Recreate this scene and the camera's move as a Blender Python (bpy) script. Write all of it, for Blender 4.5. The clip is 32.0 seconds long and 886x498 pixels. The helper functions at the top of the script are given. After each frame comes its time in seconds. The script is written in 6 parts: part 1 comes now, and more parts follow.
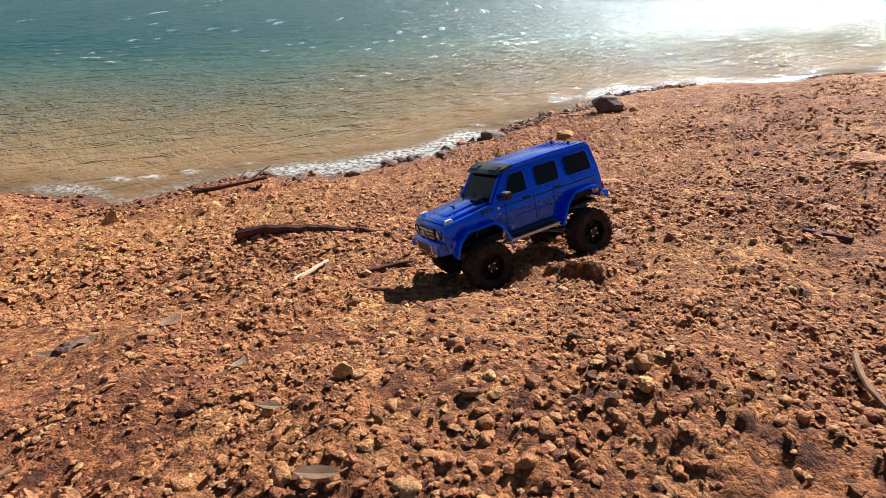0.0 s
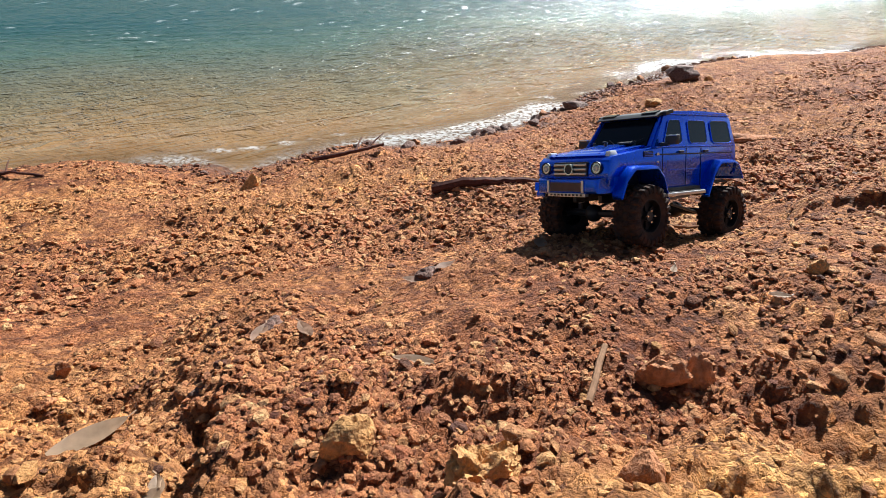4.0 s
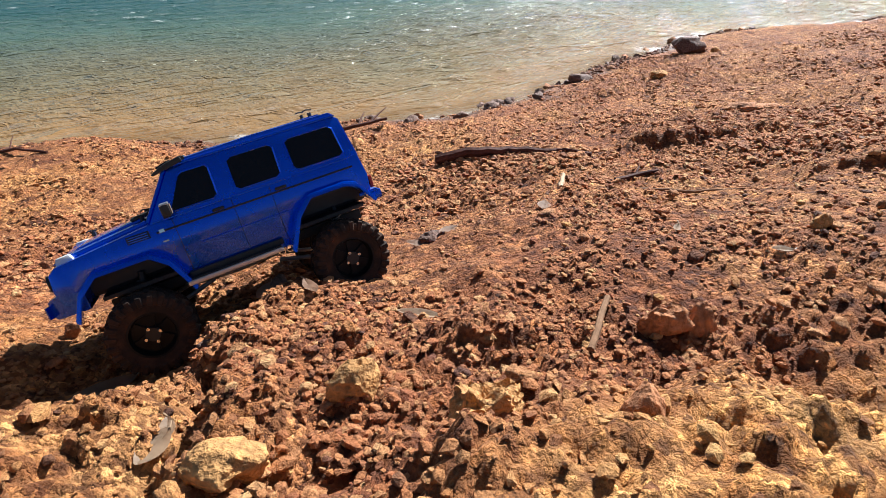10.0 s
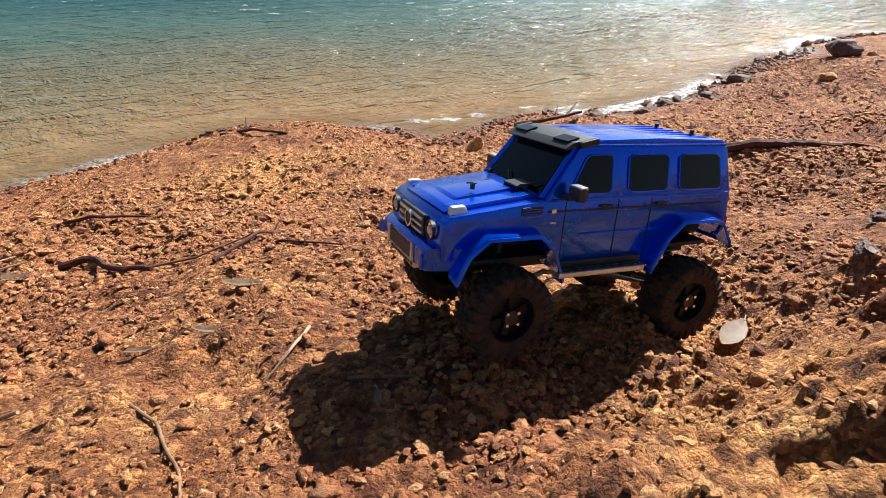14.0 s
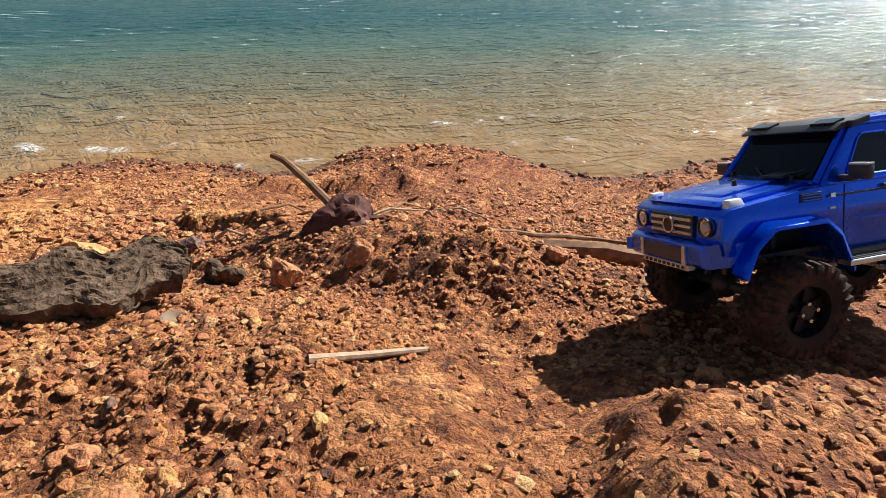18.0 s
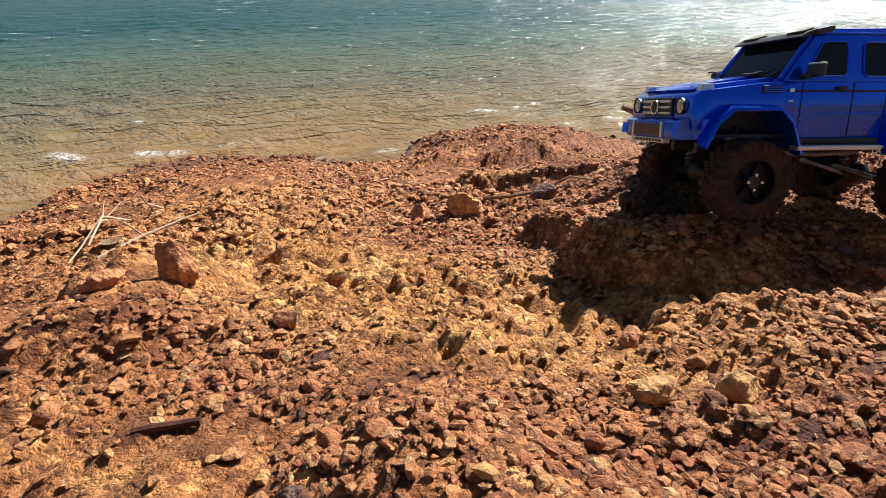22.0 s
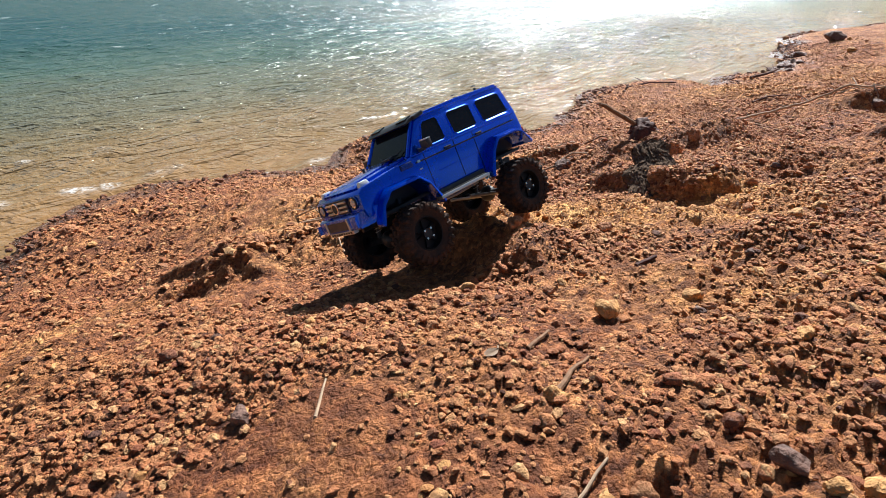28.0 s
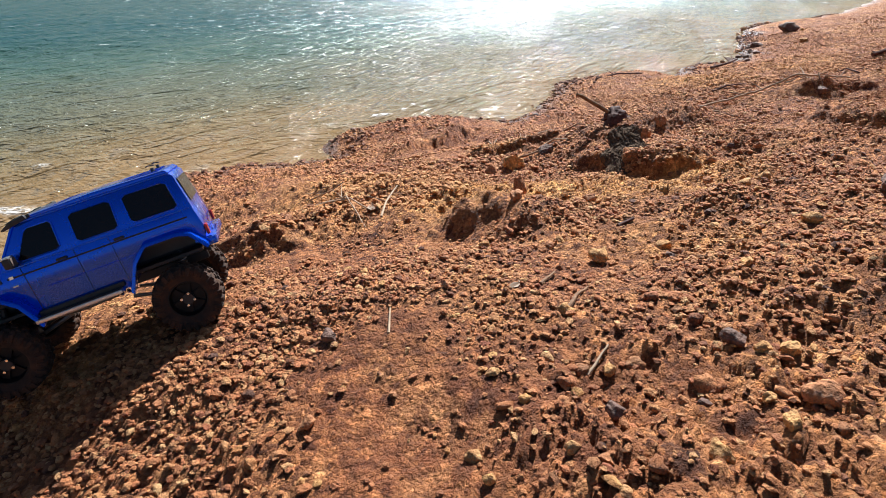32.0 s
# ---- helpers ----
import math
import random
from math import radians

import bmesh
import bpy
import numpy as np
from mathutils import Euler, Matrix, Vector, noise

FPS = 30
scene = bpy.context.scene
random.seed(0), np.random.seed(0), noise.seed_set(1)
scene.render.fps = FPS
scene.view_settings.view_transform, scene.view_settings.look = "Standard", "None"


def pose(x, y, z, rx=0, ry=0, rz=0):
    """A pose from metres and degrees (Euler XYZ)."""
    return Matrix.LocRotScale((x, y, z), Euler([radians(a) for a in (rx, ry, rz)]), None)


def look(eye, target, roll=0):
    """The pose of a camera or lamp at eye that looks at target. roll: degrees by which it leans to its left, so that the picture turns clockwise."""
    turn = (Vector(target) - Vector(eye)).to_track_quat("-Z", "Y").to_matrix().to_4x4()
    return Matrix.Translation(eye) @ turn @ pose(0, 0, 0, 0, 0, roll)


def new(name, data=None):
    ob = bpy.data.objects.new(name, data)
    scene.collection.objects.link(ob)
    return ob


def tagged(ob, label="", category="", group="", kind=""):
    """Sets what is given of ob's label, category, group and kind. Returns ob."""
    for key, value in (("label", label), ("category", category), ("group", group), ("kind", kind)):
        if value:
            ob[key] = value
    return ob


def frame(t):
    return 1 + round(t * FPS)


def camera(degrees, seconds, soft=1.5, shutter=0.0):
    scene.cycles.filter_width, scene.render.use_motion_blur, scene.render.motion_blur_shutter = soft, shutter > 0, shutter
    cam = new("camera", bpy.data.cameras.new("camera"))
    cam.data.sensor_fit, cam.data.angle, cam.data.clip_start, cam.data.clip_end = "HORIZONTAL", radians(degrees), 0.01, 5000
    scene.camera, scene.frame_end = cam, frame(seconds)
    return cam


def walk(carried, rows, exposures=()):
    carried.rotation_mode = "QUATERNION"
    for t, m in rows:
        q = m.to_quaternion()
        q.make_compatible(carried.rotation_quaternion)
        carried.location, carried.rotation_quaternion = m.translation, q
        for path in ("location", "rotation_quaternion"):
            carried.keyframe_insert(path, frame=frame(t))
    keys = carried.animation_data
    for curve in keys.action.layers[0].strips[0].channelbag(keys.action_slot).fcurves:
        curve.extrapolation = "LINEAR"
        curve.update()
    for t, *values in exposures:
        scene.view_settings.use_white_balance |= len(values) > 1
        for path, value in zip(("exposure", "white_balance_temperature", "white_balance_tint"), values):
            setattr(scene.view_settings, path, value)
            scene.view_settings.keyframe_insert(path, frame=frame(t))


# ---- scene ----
import functools

cam = camera(75.95, 32.0, soft=0.55)
PATH = [
    (0.0, pose(0.000, 0.000, 1.450, 63.00, -0.63, -1.24)),
    (0.5, pose(-0.029, 0.028, 1.427, 62.96, -0.60, -1.50)),
    (1.0, pose(-0.108, 0.067, 1.437, 62.81, -0.59, -1.69)),
    (1.5, pose(-0.177, 0.068, 1.434, 62.66, -0.55, -1.88)),
    (2.0, pose(-0.246, 0.037, 1.394, 62.54, -0.54, -2.08)),
    (2.5, pose(-0.398, 0.043, 1.372, 62.31, -0.48, -2.17)),
    (3.0, pose(-0.550, 0.029, 1.364, 62.20, -0.40, -2.25)),
    (3.5, pose(-0.696, -0.007, 1.370, 61.88, -0.31, -2.27)),
    (4.0, pose(-0.812, -0.082, 1.344, 61.58, -0.29, -2.26)),
    (4.5, pose(-0.915, -0.082, 1.320, 61.32, -0.06, -2.35)),
    (6.5, pose(-0.875, -0.060, 1.326, 60.36, 0.28, -2.37)),
    (7.0, pose(-0.878, -0.055, 1.321, 60.20, 0.34, -2.40)),
    (7.5, pose(-0.879, -0.047, 1.318, 59.99, 0.41, -2.35)),
    (8.0, pose(-0.884, -0.049, 1.316, 59.86, 0.43, -2.30)),
    (8.5, pose(-0.887, -0.052, 1.316, 59.82, 0.45, -2.25)),
    (9.0, pose(-0.865, -0.059, 1.321, 59.72, 0.46, -2.20)),
    (9.5, pose(-0.821, -0.085, 1.318, 59.62, 0.41, -2.15)),
    (10.0, pose(-0.811, -0.104, 1.313, 59.57, 0.32, -2.09)),
    (10.5, pose(-0.855, -0.116, 1.333, 59.29, 0.34, -1.95)),
    (11.0, pose(-0.933, -0.129, 1.328, 59.12, 0.29, -1.68)),
    (11.5, pose(-1.064, -0.112, 1.328, 58.96, 0.31, -1.31)),
    (12.0, pose(-1.213, -0.141, 1.316, 59.03, 0.24, -0.67)),
    (12.5, pose(-1.408, -0.130, 1.307, 59.22, 0.17, 0.01)),
    (13.0, pose(-1.510, -0.139, 1.301, 59.39, 0.19, 0.68)),
    (13.5, pose(-1.632, -0.209, 1.318, 59.56, 0.10, 1.34)),
    (14.0, pose(-1.844, -0.252, 1.315, 59.48, -0.15, 2.02)),
    (14.5, pose(-2.089, -0.301, 1.311, 59.72, -0.20, 2.63)),
    (15.0, pose(-2.361, -0.303, 1.307, 60.05, -0.22, 3.13)),
    (15.5, pose(-2.574, -0.350, 1.328, 60.08, -0.26, 3.42)),
    (17.5, pose(-4.304, -0.850, 1.198, 61.50, 0.64, 22.19)),
    (18.0, pose(-4.460, -0.929, 1.205, 61.66, 0.66, 20.45)),
    (18.5, pose(-4.626, -1.069, 1.207, 61.91, 0.52, 18.95)),
    (19.0, pose(-4.841, -1.209, 1.172, 61.97, 0.51, 17.40)),
    (19.5, pose(-5.069, -1.261, 1.176, 61.91, 0.45, 16.05)),
    (20.0, pose(-5.188, -1.289, 1.187, 61.91, 0.46, 14.67)),
    (20.5, pose(-5.222, -1.330, 1.197, 61.86, 0.46, 13.29)),
    (21.0, pose(-5.349, -1.398, 1.205, 61.78, 0.37, 11.74)),
    (21.5, pose(-5.519, -1.516, 1.201, 61.78, 0.14, 9.90)),
    (22.0, pose(-5.580, -1.525, 1.174, 61.81, 0.12, 7.98)),
    (22.5, pose(-5.652, -1.541, 1.185, 61.82, 0.13, 6.07)),
    (23.0, pose(-5.747, -1.528, 1.194, 62.00, -0.11, 2.33)),
    (23.5, pose(-5.863, -1.596, 1.201, 62.11, -0.18, -2.35)),
    (24.0, pose(-5.985, -1.701, 1.217, 62.11, -0.25, -4.25)),
    (24.5, pose(-6.054, -1.718, 1.208, 61.99, -0.27, -5.97)),
    (26.5, pose(-6.225, -1.884, 1.223, 62.11, -0.64, -11.87)),
    (27.0, pose(-6.234, -2.057, 1.262, 62.03, -0.71, -12.99)),
    (27.5, pose(-6.414, -2.127, 1.282, 62.16, -0.78, -13.95)),
    (28.0, pose(-6.608, -2.086, 1.354, 62.15, -0.87, -14.88)),
    (28.5, pose(-6.766, -2.132, 1.407, 61.94, -0.80, -15.48)),
    (29.0, pose(-6.823, -2.216, 1.397, 61.90, -0.80, -15.97)),
    (29.5, pose(-6.848, -2.237, 1.409, 61.88, -0.84, -16.46)),
    (30.0, pose(-6.734, -2.241, 1.442, 61.95, -0.82, -16.91)),
    (30.5, pose(-6.679, -2.301, 1.437, 61.90, -0.92, -17.34)),
    (31.0, pose(-6.703, -2.320, 1.430, 61.81, -0.99, -17.60)),
    (31.5, pose(-6.768, -2.308, 1.427, 61.66, -0.94, -17.91)),
    (32.0, pose(-6.788, -2.300, 1.412, 61.51, -0.84, -18.03)),
]
# the clip's own white balance: a little cooler at both ends than in the middle
LOOK = [(0.0, 1.00, 5900, 5), (3.0, 1.07, 5900, 5), (14.0, 1.12, 5850, 5), (18.5, 1.09, 6100, 7), (23.0, 1.07, 6100, 7), (27.5, 1.12, 5950, 6), (32.0, 1.07, 5850, 5)]
walk(cam, PATH, LOOK)

# ---------------------------------------------------------------- daylight
SUN_AZ, SUN_EL = 34.0, 39.5          # degrees east of +y, degrees above the horizon
world = bpy.data.worlds.new("sky")
scene.world = world
world.use_nodes = True
sky = world.node_tree.nodes.new("ShaderNodeTexSky")
sky.sky_type = "NISHITA"
sky.sun_disc = False
sky.sun_elevation = radians(SUN_EL)
sky.sun_rotation = radians(SUN_AZ)
world.node_tree.links.new(sky.outputs[0], world.node_tree.nodes["Background"].inputs[0])
world.node_tree.nodes["Background"].inputs[1].default_value = 0.034
sun_dir = Vector((math.sin(radians(SUN_AZ)) * math.cos(radians(SUN_EL)),
                  math.cos(radians(SUN_AZ)) * math.cos(radians(SUN_EL)), math.sin(radians(SUN_EL))))
sun = new("sun", bpy.data.lights.new("sun", "SUN"))
sun.data.energy, sun.data.angle, sun.data.color = 5.0, radians(0.53), (1.0, 0.955, 0.905)
sun.matrix_world = look(sun_dir * 50, (0, 0, 0))

# ---------------------------------------------------------------- materials
def material(name, rough=0.8, metal=0.0, spec=0.5):
    m = bpy.data.materials.new(name)
    m.use_nodes = True
    nt = m.node_tree
    b = nt.nodes["Principled BSDF"]
    b.inputs["Roughness"].default_value = rough
    b.inputs["Metallic"].default_value = metal
    b.inputs["Specular IOR Level"].default_value = spec
    return m, nt, b


def node(nt, kind, **values):
    n = nt.nodes.new(kind)
    for key, value in values.items():
        if key in n.inputs:
            n.inputs[key].default_value = value
        else:
            n.inputs[int(key[1:])].default_value = value
    return n


def noise_tex(nt, scale, detail=4.0, rough=0.55, vec=None, dist=0.0):
    n = nt.nodes.new("ShaderNodeTexNoise")
    n.inputs["Scale"].default_value = scale
    n.inputs["Detail"].default_value = detail
    n.inputs["Roughness"].default_value = rough
    n.inputs["Distortion"].default_value = dist
    if vec is not None:
        nt.links.new(vec, n.inputs["Vector"])
    return n


def ramp(nt, fac, stops):
    r = nt.nodes.new("ShaderNodeValToRGB")
    el = r.color_ramp.elements
    while len(el) < len(stops):
        el.new(0.5)
    for e, (p, c) in zip(el, stops):
        e.position, e.color = p, (*c, 1)
    nt.links.new(fac, r.inputs[0])
    return r


def mix(nt, fac, a, b, kind="MIX"):
    n = nt.nodes.new("ShaderNodeMix")
    n.data_type, n.blend_type = "RGBA", kind
    for v, i in ((fac, 0), (a, 6), (b, 7)):
        if hasattr(v, "is_linked"):
            nt.links.new(v, n.inputs[i])
        elif i == 0:
            n.inputs[0].default_value = v
        else:
            n.inputs[i].default_value = (*v, 1)
    return n.outputs[2]


def bump(nt, b, height, strength, distance):
    n = nt.nodes.new("ShaderNodeBump")
    n.inputs["Strength"].default_value = strength
    n.inputs["Distance"].default_value = distance
    nt.links.new(height, n.inputs["Height"])
    nt.links.new(n.outputs[0], b.inputs["Normal"])
    return n


def coords(nt):
    return nt.nodes.new("ShaderNodeTexCoord").outputs["Object"]


def plain(name, col, rough=0.6, metal=0.0, scale=60.0, vary=0.25, relief=0.0, dist=0.002, spec=0.5):
    """A surface of one colour with grain, soft stains and fine relief."""
    m, nt, b = material(name, rough, metal, spec)
    v = coords(nt)
    n1, n2 = noise_tex(nt, scale, 5, vec=v), noise_tex(nt, scale * 0.12, 3, vec=v)
    lo, hi = [c * (1 - vary) for c in col], [min(1, c * (1 + vary)) for c in col]
    c1 = ramp(nt, n1.outputs[0], [(0.3, lo), (0.7, hi)])
    c2 = mix(nt, 0.35, c1.outputs[0], ramp(nt, n2.outputs[0], [(0.35, lo), (0.65, hi)]).outputs[0])
    nt.links.new(c2, b.inputs["Base Color"])
    if relief:
        bump(nt, b, n1.outputs[0], relief, dist)
    return m


def soil_material():
    m, nt, b = material("red_clay_soil", 0.85, spec=0.3)
    geo = nt.nodes.new("ShaderNodeNewGeometry")
    v = geo.outputs["Position"]
    big, mid, fine, grit = noise_tex(nt, 1.1, 4, vec=v), noise_tex(nt, 9, 5, 0.6, v), noise_tex(nt, 70, 6, 0.7, v), noise_tex(nt, 320, 3, 0.6, v)
    yel = nt.nodes.new("ShaderNodeAttribute")
    yel.attribute_name = "ochre"
    red = ramp(nt, mid.outputs[0], [(0.28, (0.15, 0.046, 0.020)), (0.5, (0.315, 0.112, 0.041)), (0.72, (0.44, 0.190, 0.075))])
    och = ramp(nt, mid.outputs[0], [(0.28, (0.37, 0.140, 0.037)), (0.5, (0.55, 0.255, 0.080)), (0.75, (0.70, 0.40, 0.148))])
    add = nt.nodes.new("ShaderNodeMath")
    add.operation = "MULTIPLY_ADD"
    nt.links.new(big.outputs[0], add.inputs[0])
    add.inputs[1].default_value = 1.5
    add.inputs[2].default_value = -0.62
    s = nt.nodes.new("ShaderNodeMath")
    s.use_clamp = True
    nt.links.new(add.outputs[0], s.inputs[0])
    nt.links.new(yel.outputs["Fac"], s.inputs[1])
    c = mix(nt, s.outputs[0], red.outputs[0], och.outputs[0])
    grain = ramp(nt, fine.outputs[0], [(0.3, (0.55, 0.5, 0.48)), (0.5, (0.95, 0.95, 0.95)), (0.72, (1.25, 1.2, 1.1))])
    c = mix(nt, 1.0, c, grain.outputs[0], "MULTIPLY")
    own = nt.nodes.new("ShaderNodeAttribute")
    own.attribute_name = "tone"
    shade = ramp(nt, own.outputs["Fac"], [(0.12, (0.42, 0.36, 0.38)), (0.36, (0.85, 0.78, 0.76)), (0.5, (1, 1, 1)), (0.64, (1.12, 1.12, 1.1)), (0.9, (1.5, 1.55, 1.55))])
    c = mix(nt, 1.0, c, shade.outputs[0], "MULTIPLY")
    # grit bedded in the clay, a colour for each grain
    cell = nt.nodes.new("ShaderNodeTexVoronoi")
    cell.inputs["Scale"].default_value = 135
    warp = nt.nodes.new("ShaderNodeVectorMath")
    warp.operation = "MULTIPLY_ADD"
    nt.links.new(noise_tex(nt, 110, 3, 0.6, v).outputs["Color"], warp.inputs[0])
    warp.inputs[1].default_value = (0.012, 0.012, 0.012)
    nt.links.new(v, warp.inputs[2])
    nt.links.new(warp.outputs[0], cell.inputs["Vector"])
    sep = nt.nodes.new("ShaderNodeSeparateColor")
    nt.links.new(cell.outputs["Color"], sep.inputs[0])
    tone = ramp(nt, sep.outputs[0], [(0.0, (0.30, 0.24, 0.22)), (0.3, (0.72, 0.66, 0.62)), (0.6, (1.0, 1.0, 1.0)), (0.85, (1.4, 1.42, 1.4)), (1.0, (1.8, 1.9, 1.95))])
    clod = nt.nodes.new("ShaderNodeTexVoronoi")
    clod.inputs["Scale"].default_value = 42
    nt.links.new(warp.outputs[0], clod.inputs["Vector"])
    sep2 = nt.nodes.new("ShaderNodeSeparateColor")
    nt.links.new(clod.outputs["Color"], sep2.inputs[0])
    c = mix(nt, 0.75, c, mix(nt, 1.0, c, ramp(nt, sep2.outputs[1], [(0.0, (0.5, 0.42, 0.4)), (0.5, (1, 1, 1)), (1.0, (1.45, 1.48, 1.45))]).outputs[0], "MULTIPLY"))
    beds = ramp(nt, noise_tex(nt, 4.5, 4, 0.6, v).outputs[0], [(0.36, (0.12, 0.12, 0.12)), (0.6, (0.9, 0.9, 0.9))])
    c = mix(nt, beds.outputs[0], c, mix(nt, 1.0, c, tone.outputs[0], "MULTIPLY"))
    wet = nt.nodes.new("ShaderNodeAttribute")
    wet.attribute_name = "wet"
    c = mix(nt, wet.outputs["Fac"], c, mix(nt, 1.0, c, (0.42, 0.38, 0.36), "MULTIPLY"))
    nt.links.new(c, b.inputs["Base Color"])
    mr = nt.nodes.new("ShaderNodeMapRange")
    nt.links.new(wet.outputs["Fac"], mr.inputs[0])
    mr.inputs[3].default_value, mr.inputs[4].default_value = 0.88, 0.35
    nt.links.new(mr.outputs[0], b.inputs["Roughness"])
    h = nt.nodes.new("ShaderNodeMath")
    h.operation = "MULTIPLY_ADD"
    nt.links.new(grit.outputs[0], h.inputs[0])
    h.inputs[1].default_value = 0.3
    nt.links.new(fine.outputs[0], h.inputs[2])
    dome = nt.nodes.new("ShaderNodeMath")
    dome.operation = "MULTIPLY_ADD"
    nt.links.new(cell.outputs["Distance"], dome.inputs[0])
    dome.inputs[1].default_value = -0.4
    nt.links.new(h.outputs[0], dome.inputs[2])
    lumpy = nt.nodes.new("ShaderNodeMath")
    lumpy.operation = "MULTIPLY_ADD"
    nt.links.new(clod.outputs["Distance"], lumpy.inputs[0])
    lumpy.inputs[1].default_value = -0.5
    nt.links.new(dome.outputs[0], lumpy.inputs[2])
    bump(nt, b, lumpy.outputs[0], 1.0, 0.016)
    return m


SOIL = soil_material()


def pebble_material(name, stops, yellow_stops):
    """Ironstone gravel: each stone takes one colour of the bed it lies in, with clay dust and pits."""
    m, nt, b = material(name, 0.82, spec=0.3)
    geo = nt.nodes.new("ShaderNodeNewGeometry")
    info = nt.nodes.new("ShaderNodeObjectInfo")
    a = nt.nodes.new("ShaderNodeMath")
    a.operation = "ADD"
    nt.links.new(geo.outputs["Random Per Island"], a.inputs[0])
    nt.links.new(info.outputs["Random"], a.inputs[1])
    fr = nt.nodes.new("ShaderNodeMath")
    fr.operation = "FRACT"
    nt.links.new(a.outputs[0], fr.inputs[0])
    bed = nt.nodes.new("ShaderNodeAttribute")
    bed.attribute_name = "ochre"
    base = mix(nt, bed.outputs["Fac"], ramp(nt, fr.outputs[0], stops).outputs[0], ramp(nt, fr.outputs[0], yellow_stops).outputs[0])
    v = geo.outputs["Position"]
    f, g, e = noise_tex(nt, 170, 6, 0.7, v), noise_tex(nt, 34, 3, 0.5, v), noise_tex(nt, 75, 3, 0.5, v)
    c = mix(nt, 1.0, base, ramp(nt, f.outputs[0], [(0.3, (0.42, 0.37, 0.36)), (0.52, (1, 1, 1)), (0.75, (1.35, 1.3, 1.2))]).outputs[0], "MULTIPLY")
    dust = ramp(nt, g.outputs[0], [(0.42, (0.1, 0.1, 0.1)), (0.68, (0.65, 0.65, 0.65))])
    clay = mix(nt, bed.outputs["Fac"], (0.40, 0.142, 0.048), (0.62, 0.285, 0.078))
    c = mix(nt, dust.outputs[0], c, clay)
    nt.links.new(c, b.inputs["Base Color"])
    h = nt.nodes.new("ShaderNodeMath")
    h.operation = "MULTIPLY_ADD"
    nt.links.new(e.outputs[0], h.inputs[0])
    h.inputs[1].default_value = 1.6
    nt.links.new(f.outputs[0], h.inputs[2])
    bump(nt, b, h.outputs[0], 1.0, 0.007)
    return m


YELLOWS = [(0.0, (0.560, 0.263, 0.084)), (0.3, (0.680, 0.367, 0.126)), (0.55, (0.380, 0.141, 0.052)), (0.8, (0.740, 0.442, 0.168)), (1.0, (0.600, 0.291, 0.092))]
GRAVEL = pebble_material("ironstone_gravel", [(0.0, (0.420, 0.141, 0.057)), (0.16, (0.560, 0.244, 0.097)), (0.3, (0.260, 0.077, 0.039)), (0.45, (0.600, 0.301, 0.122)),
                                              (0.58, (0.140, 0.049, 0.032)), (0.66, (0.520, 0.207, 0.084)), (0.78, (0.680, 0.404, 0.176)), (0.86, (0.420, 0.141, 0.055)), (1.0, (0.600, 0.301, 0.126))], YELLOWS)
OCHRE_STONE = pebble_material("ochre_clay_stone", [(0.0, (0.600, 0.301, 0.101)), (0.4, (0.680, 0.376, 0.134)), (0.7, (0.500, 0.207, 0.067)), (1.0, (0.730, 0.451, 0.193))], YELLOWS)
DARK_STONE = pebble_material("dark_ironstone", [(0.0, (0.075, 0.033, 0.025)), (0.4, (0.12, 0.046, 0.032)), (0.7, (0.05, 0.03, 0.025)), (1.0, (0.17, 0.062, 0.035))],
                             [(0.0, (0.075, 0.033, 0.025)), (0.4, (0.15, 0.058, 0.033)), (1.0, (0.24, 0.09, 0.04))])

# ---------------------------------------------------------------- lie of the land
SHORE = np.array([(-60, -40), (-20, -7), (-10.0, -1.0), (-8.1, 0.4), (-7.95, 1.0), (-7.83, 1.4), (-7.4, 1.6), (-6.88, 1.8), (-6.32, 1.66),
                  (-6.18, 2.16), (-5.6, 2.4), (-5.1, 2.32), (-4.75, 2.24), (-4.4, 2.5), (-4.05, 2.9), (-3.45, 3.46), (-2.95, 3.7), (-2.3, 3.6),
                  (-2.02, 3.36), (-1.4, 4.0), (-0.8, 4.1), (-0.05, 4.5), (0.8, 5.4), (1.4, 6.05), (2.4, 7.1), (3.35, 7.5),
                  (4.7, 7.75), (7, 8.9), (11.2, 11.3), (30, 22), (90, 60)])


@functools.lru_cache(None)
def dice(seed, depth):
    """A fixed table of random numbers."""
    return np.random.RandomState(seed).rand(256, 256, depth).astype(np.float32)


def lattice(x, y, size, seed):
    """Smooth value noise in -1..1 with cells of the given size."""
    table = dice(seed, 1)[..., 0] * 2 - 1
    u, v = x / size + 1000.0, y / size + 1000.0
    i, j = np.floor(u).astype(int), np.floor(v).astype(int)
    a, b = u - i, v - j
    a, b = a * a * (3 - 2 * a), b * b * (3 - 2 * b)
    i0, i1, j0, j1 = i % 256, (i + 1) % 256, j % 256, (j + 1) % 256
    return (table[i0, j0] * (1 - a) + table[i1, j0] * a) * (1 - b) + (table[i0, j1] * (1 - a) + table[i1, j1] * a) * b


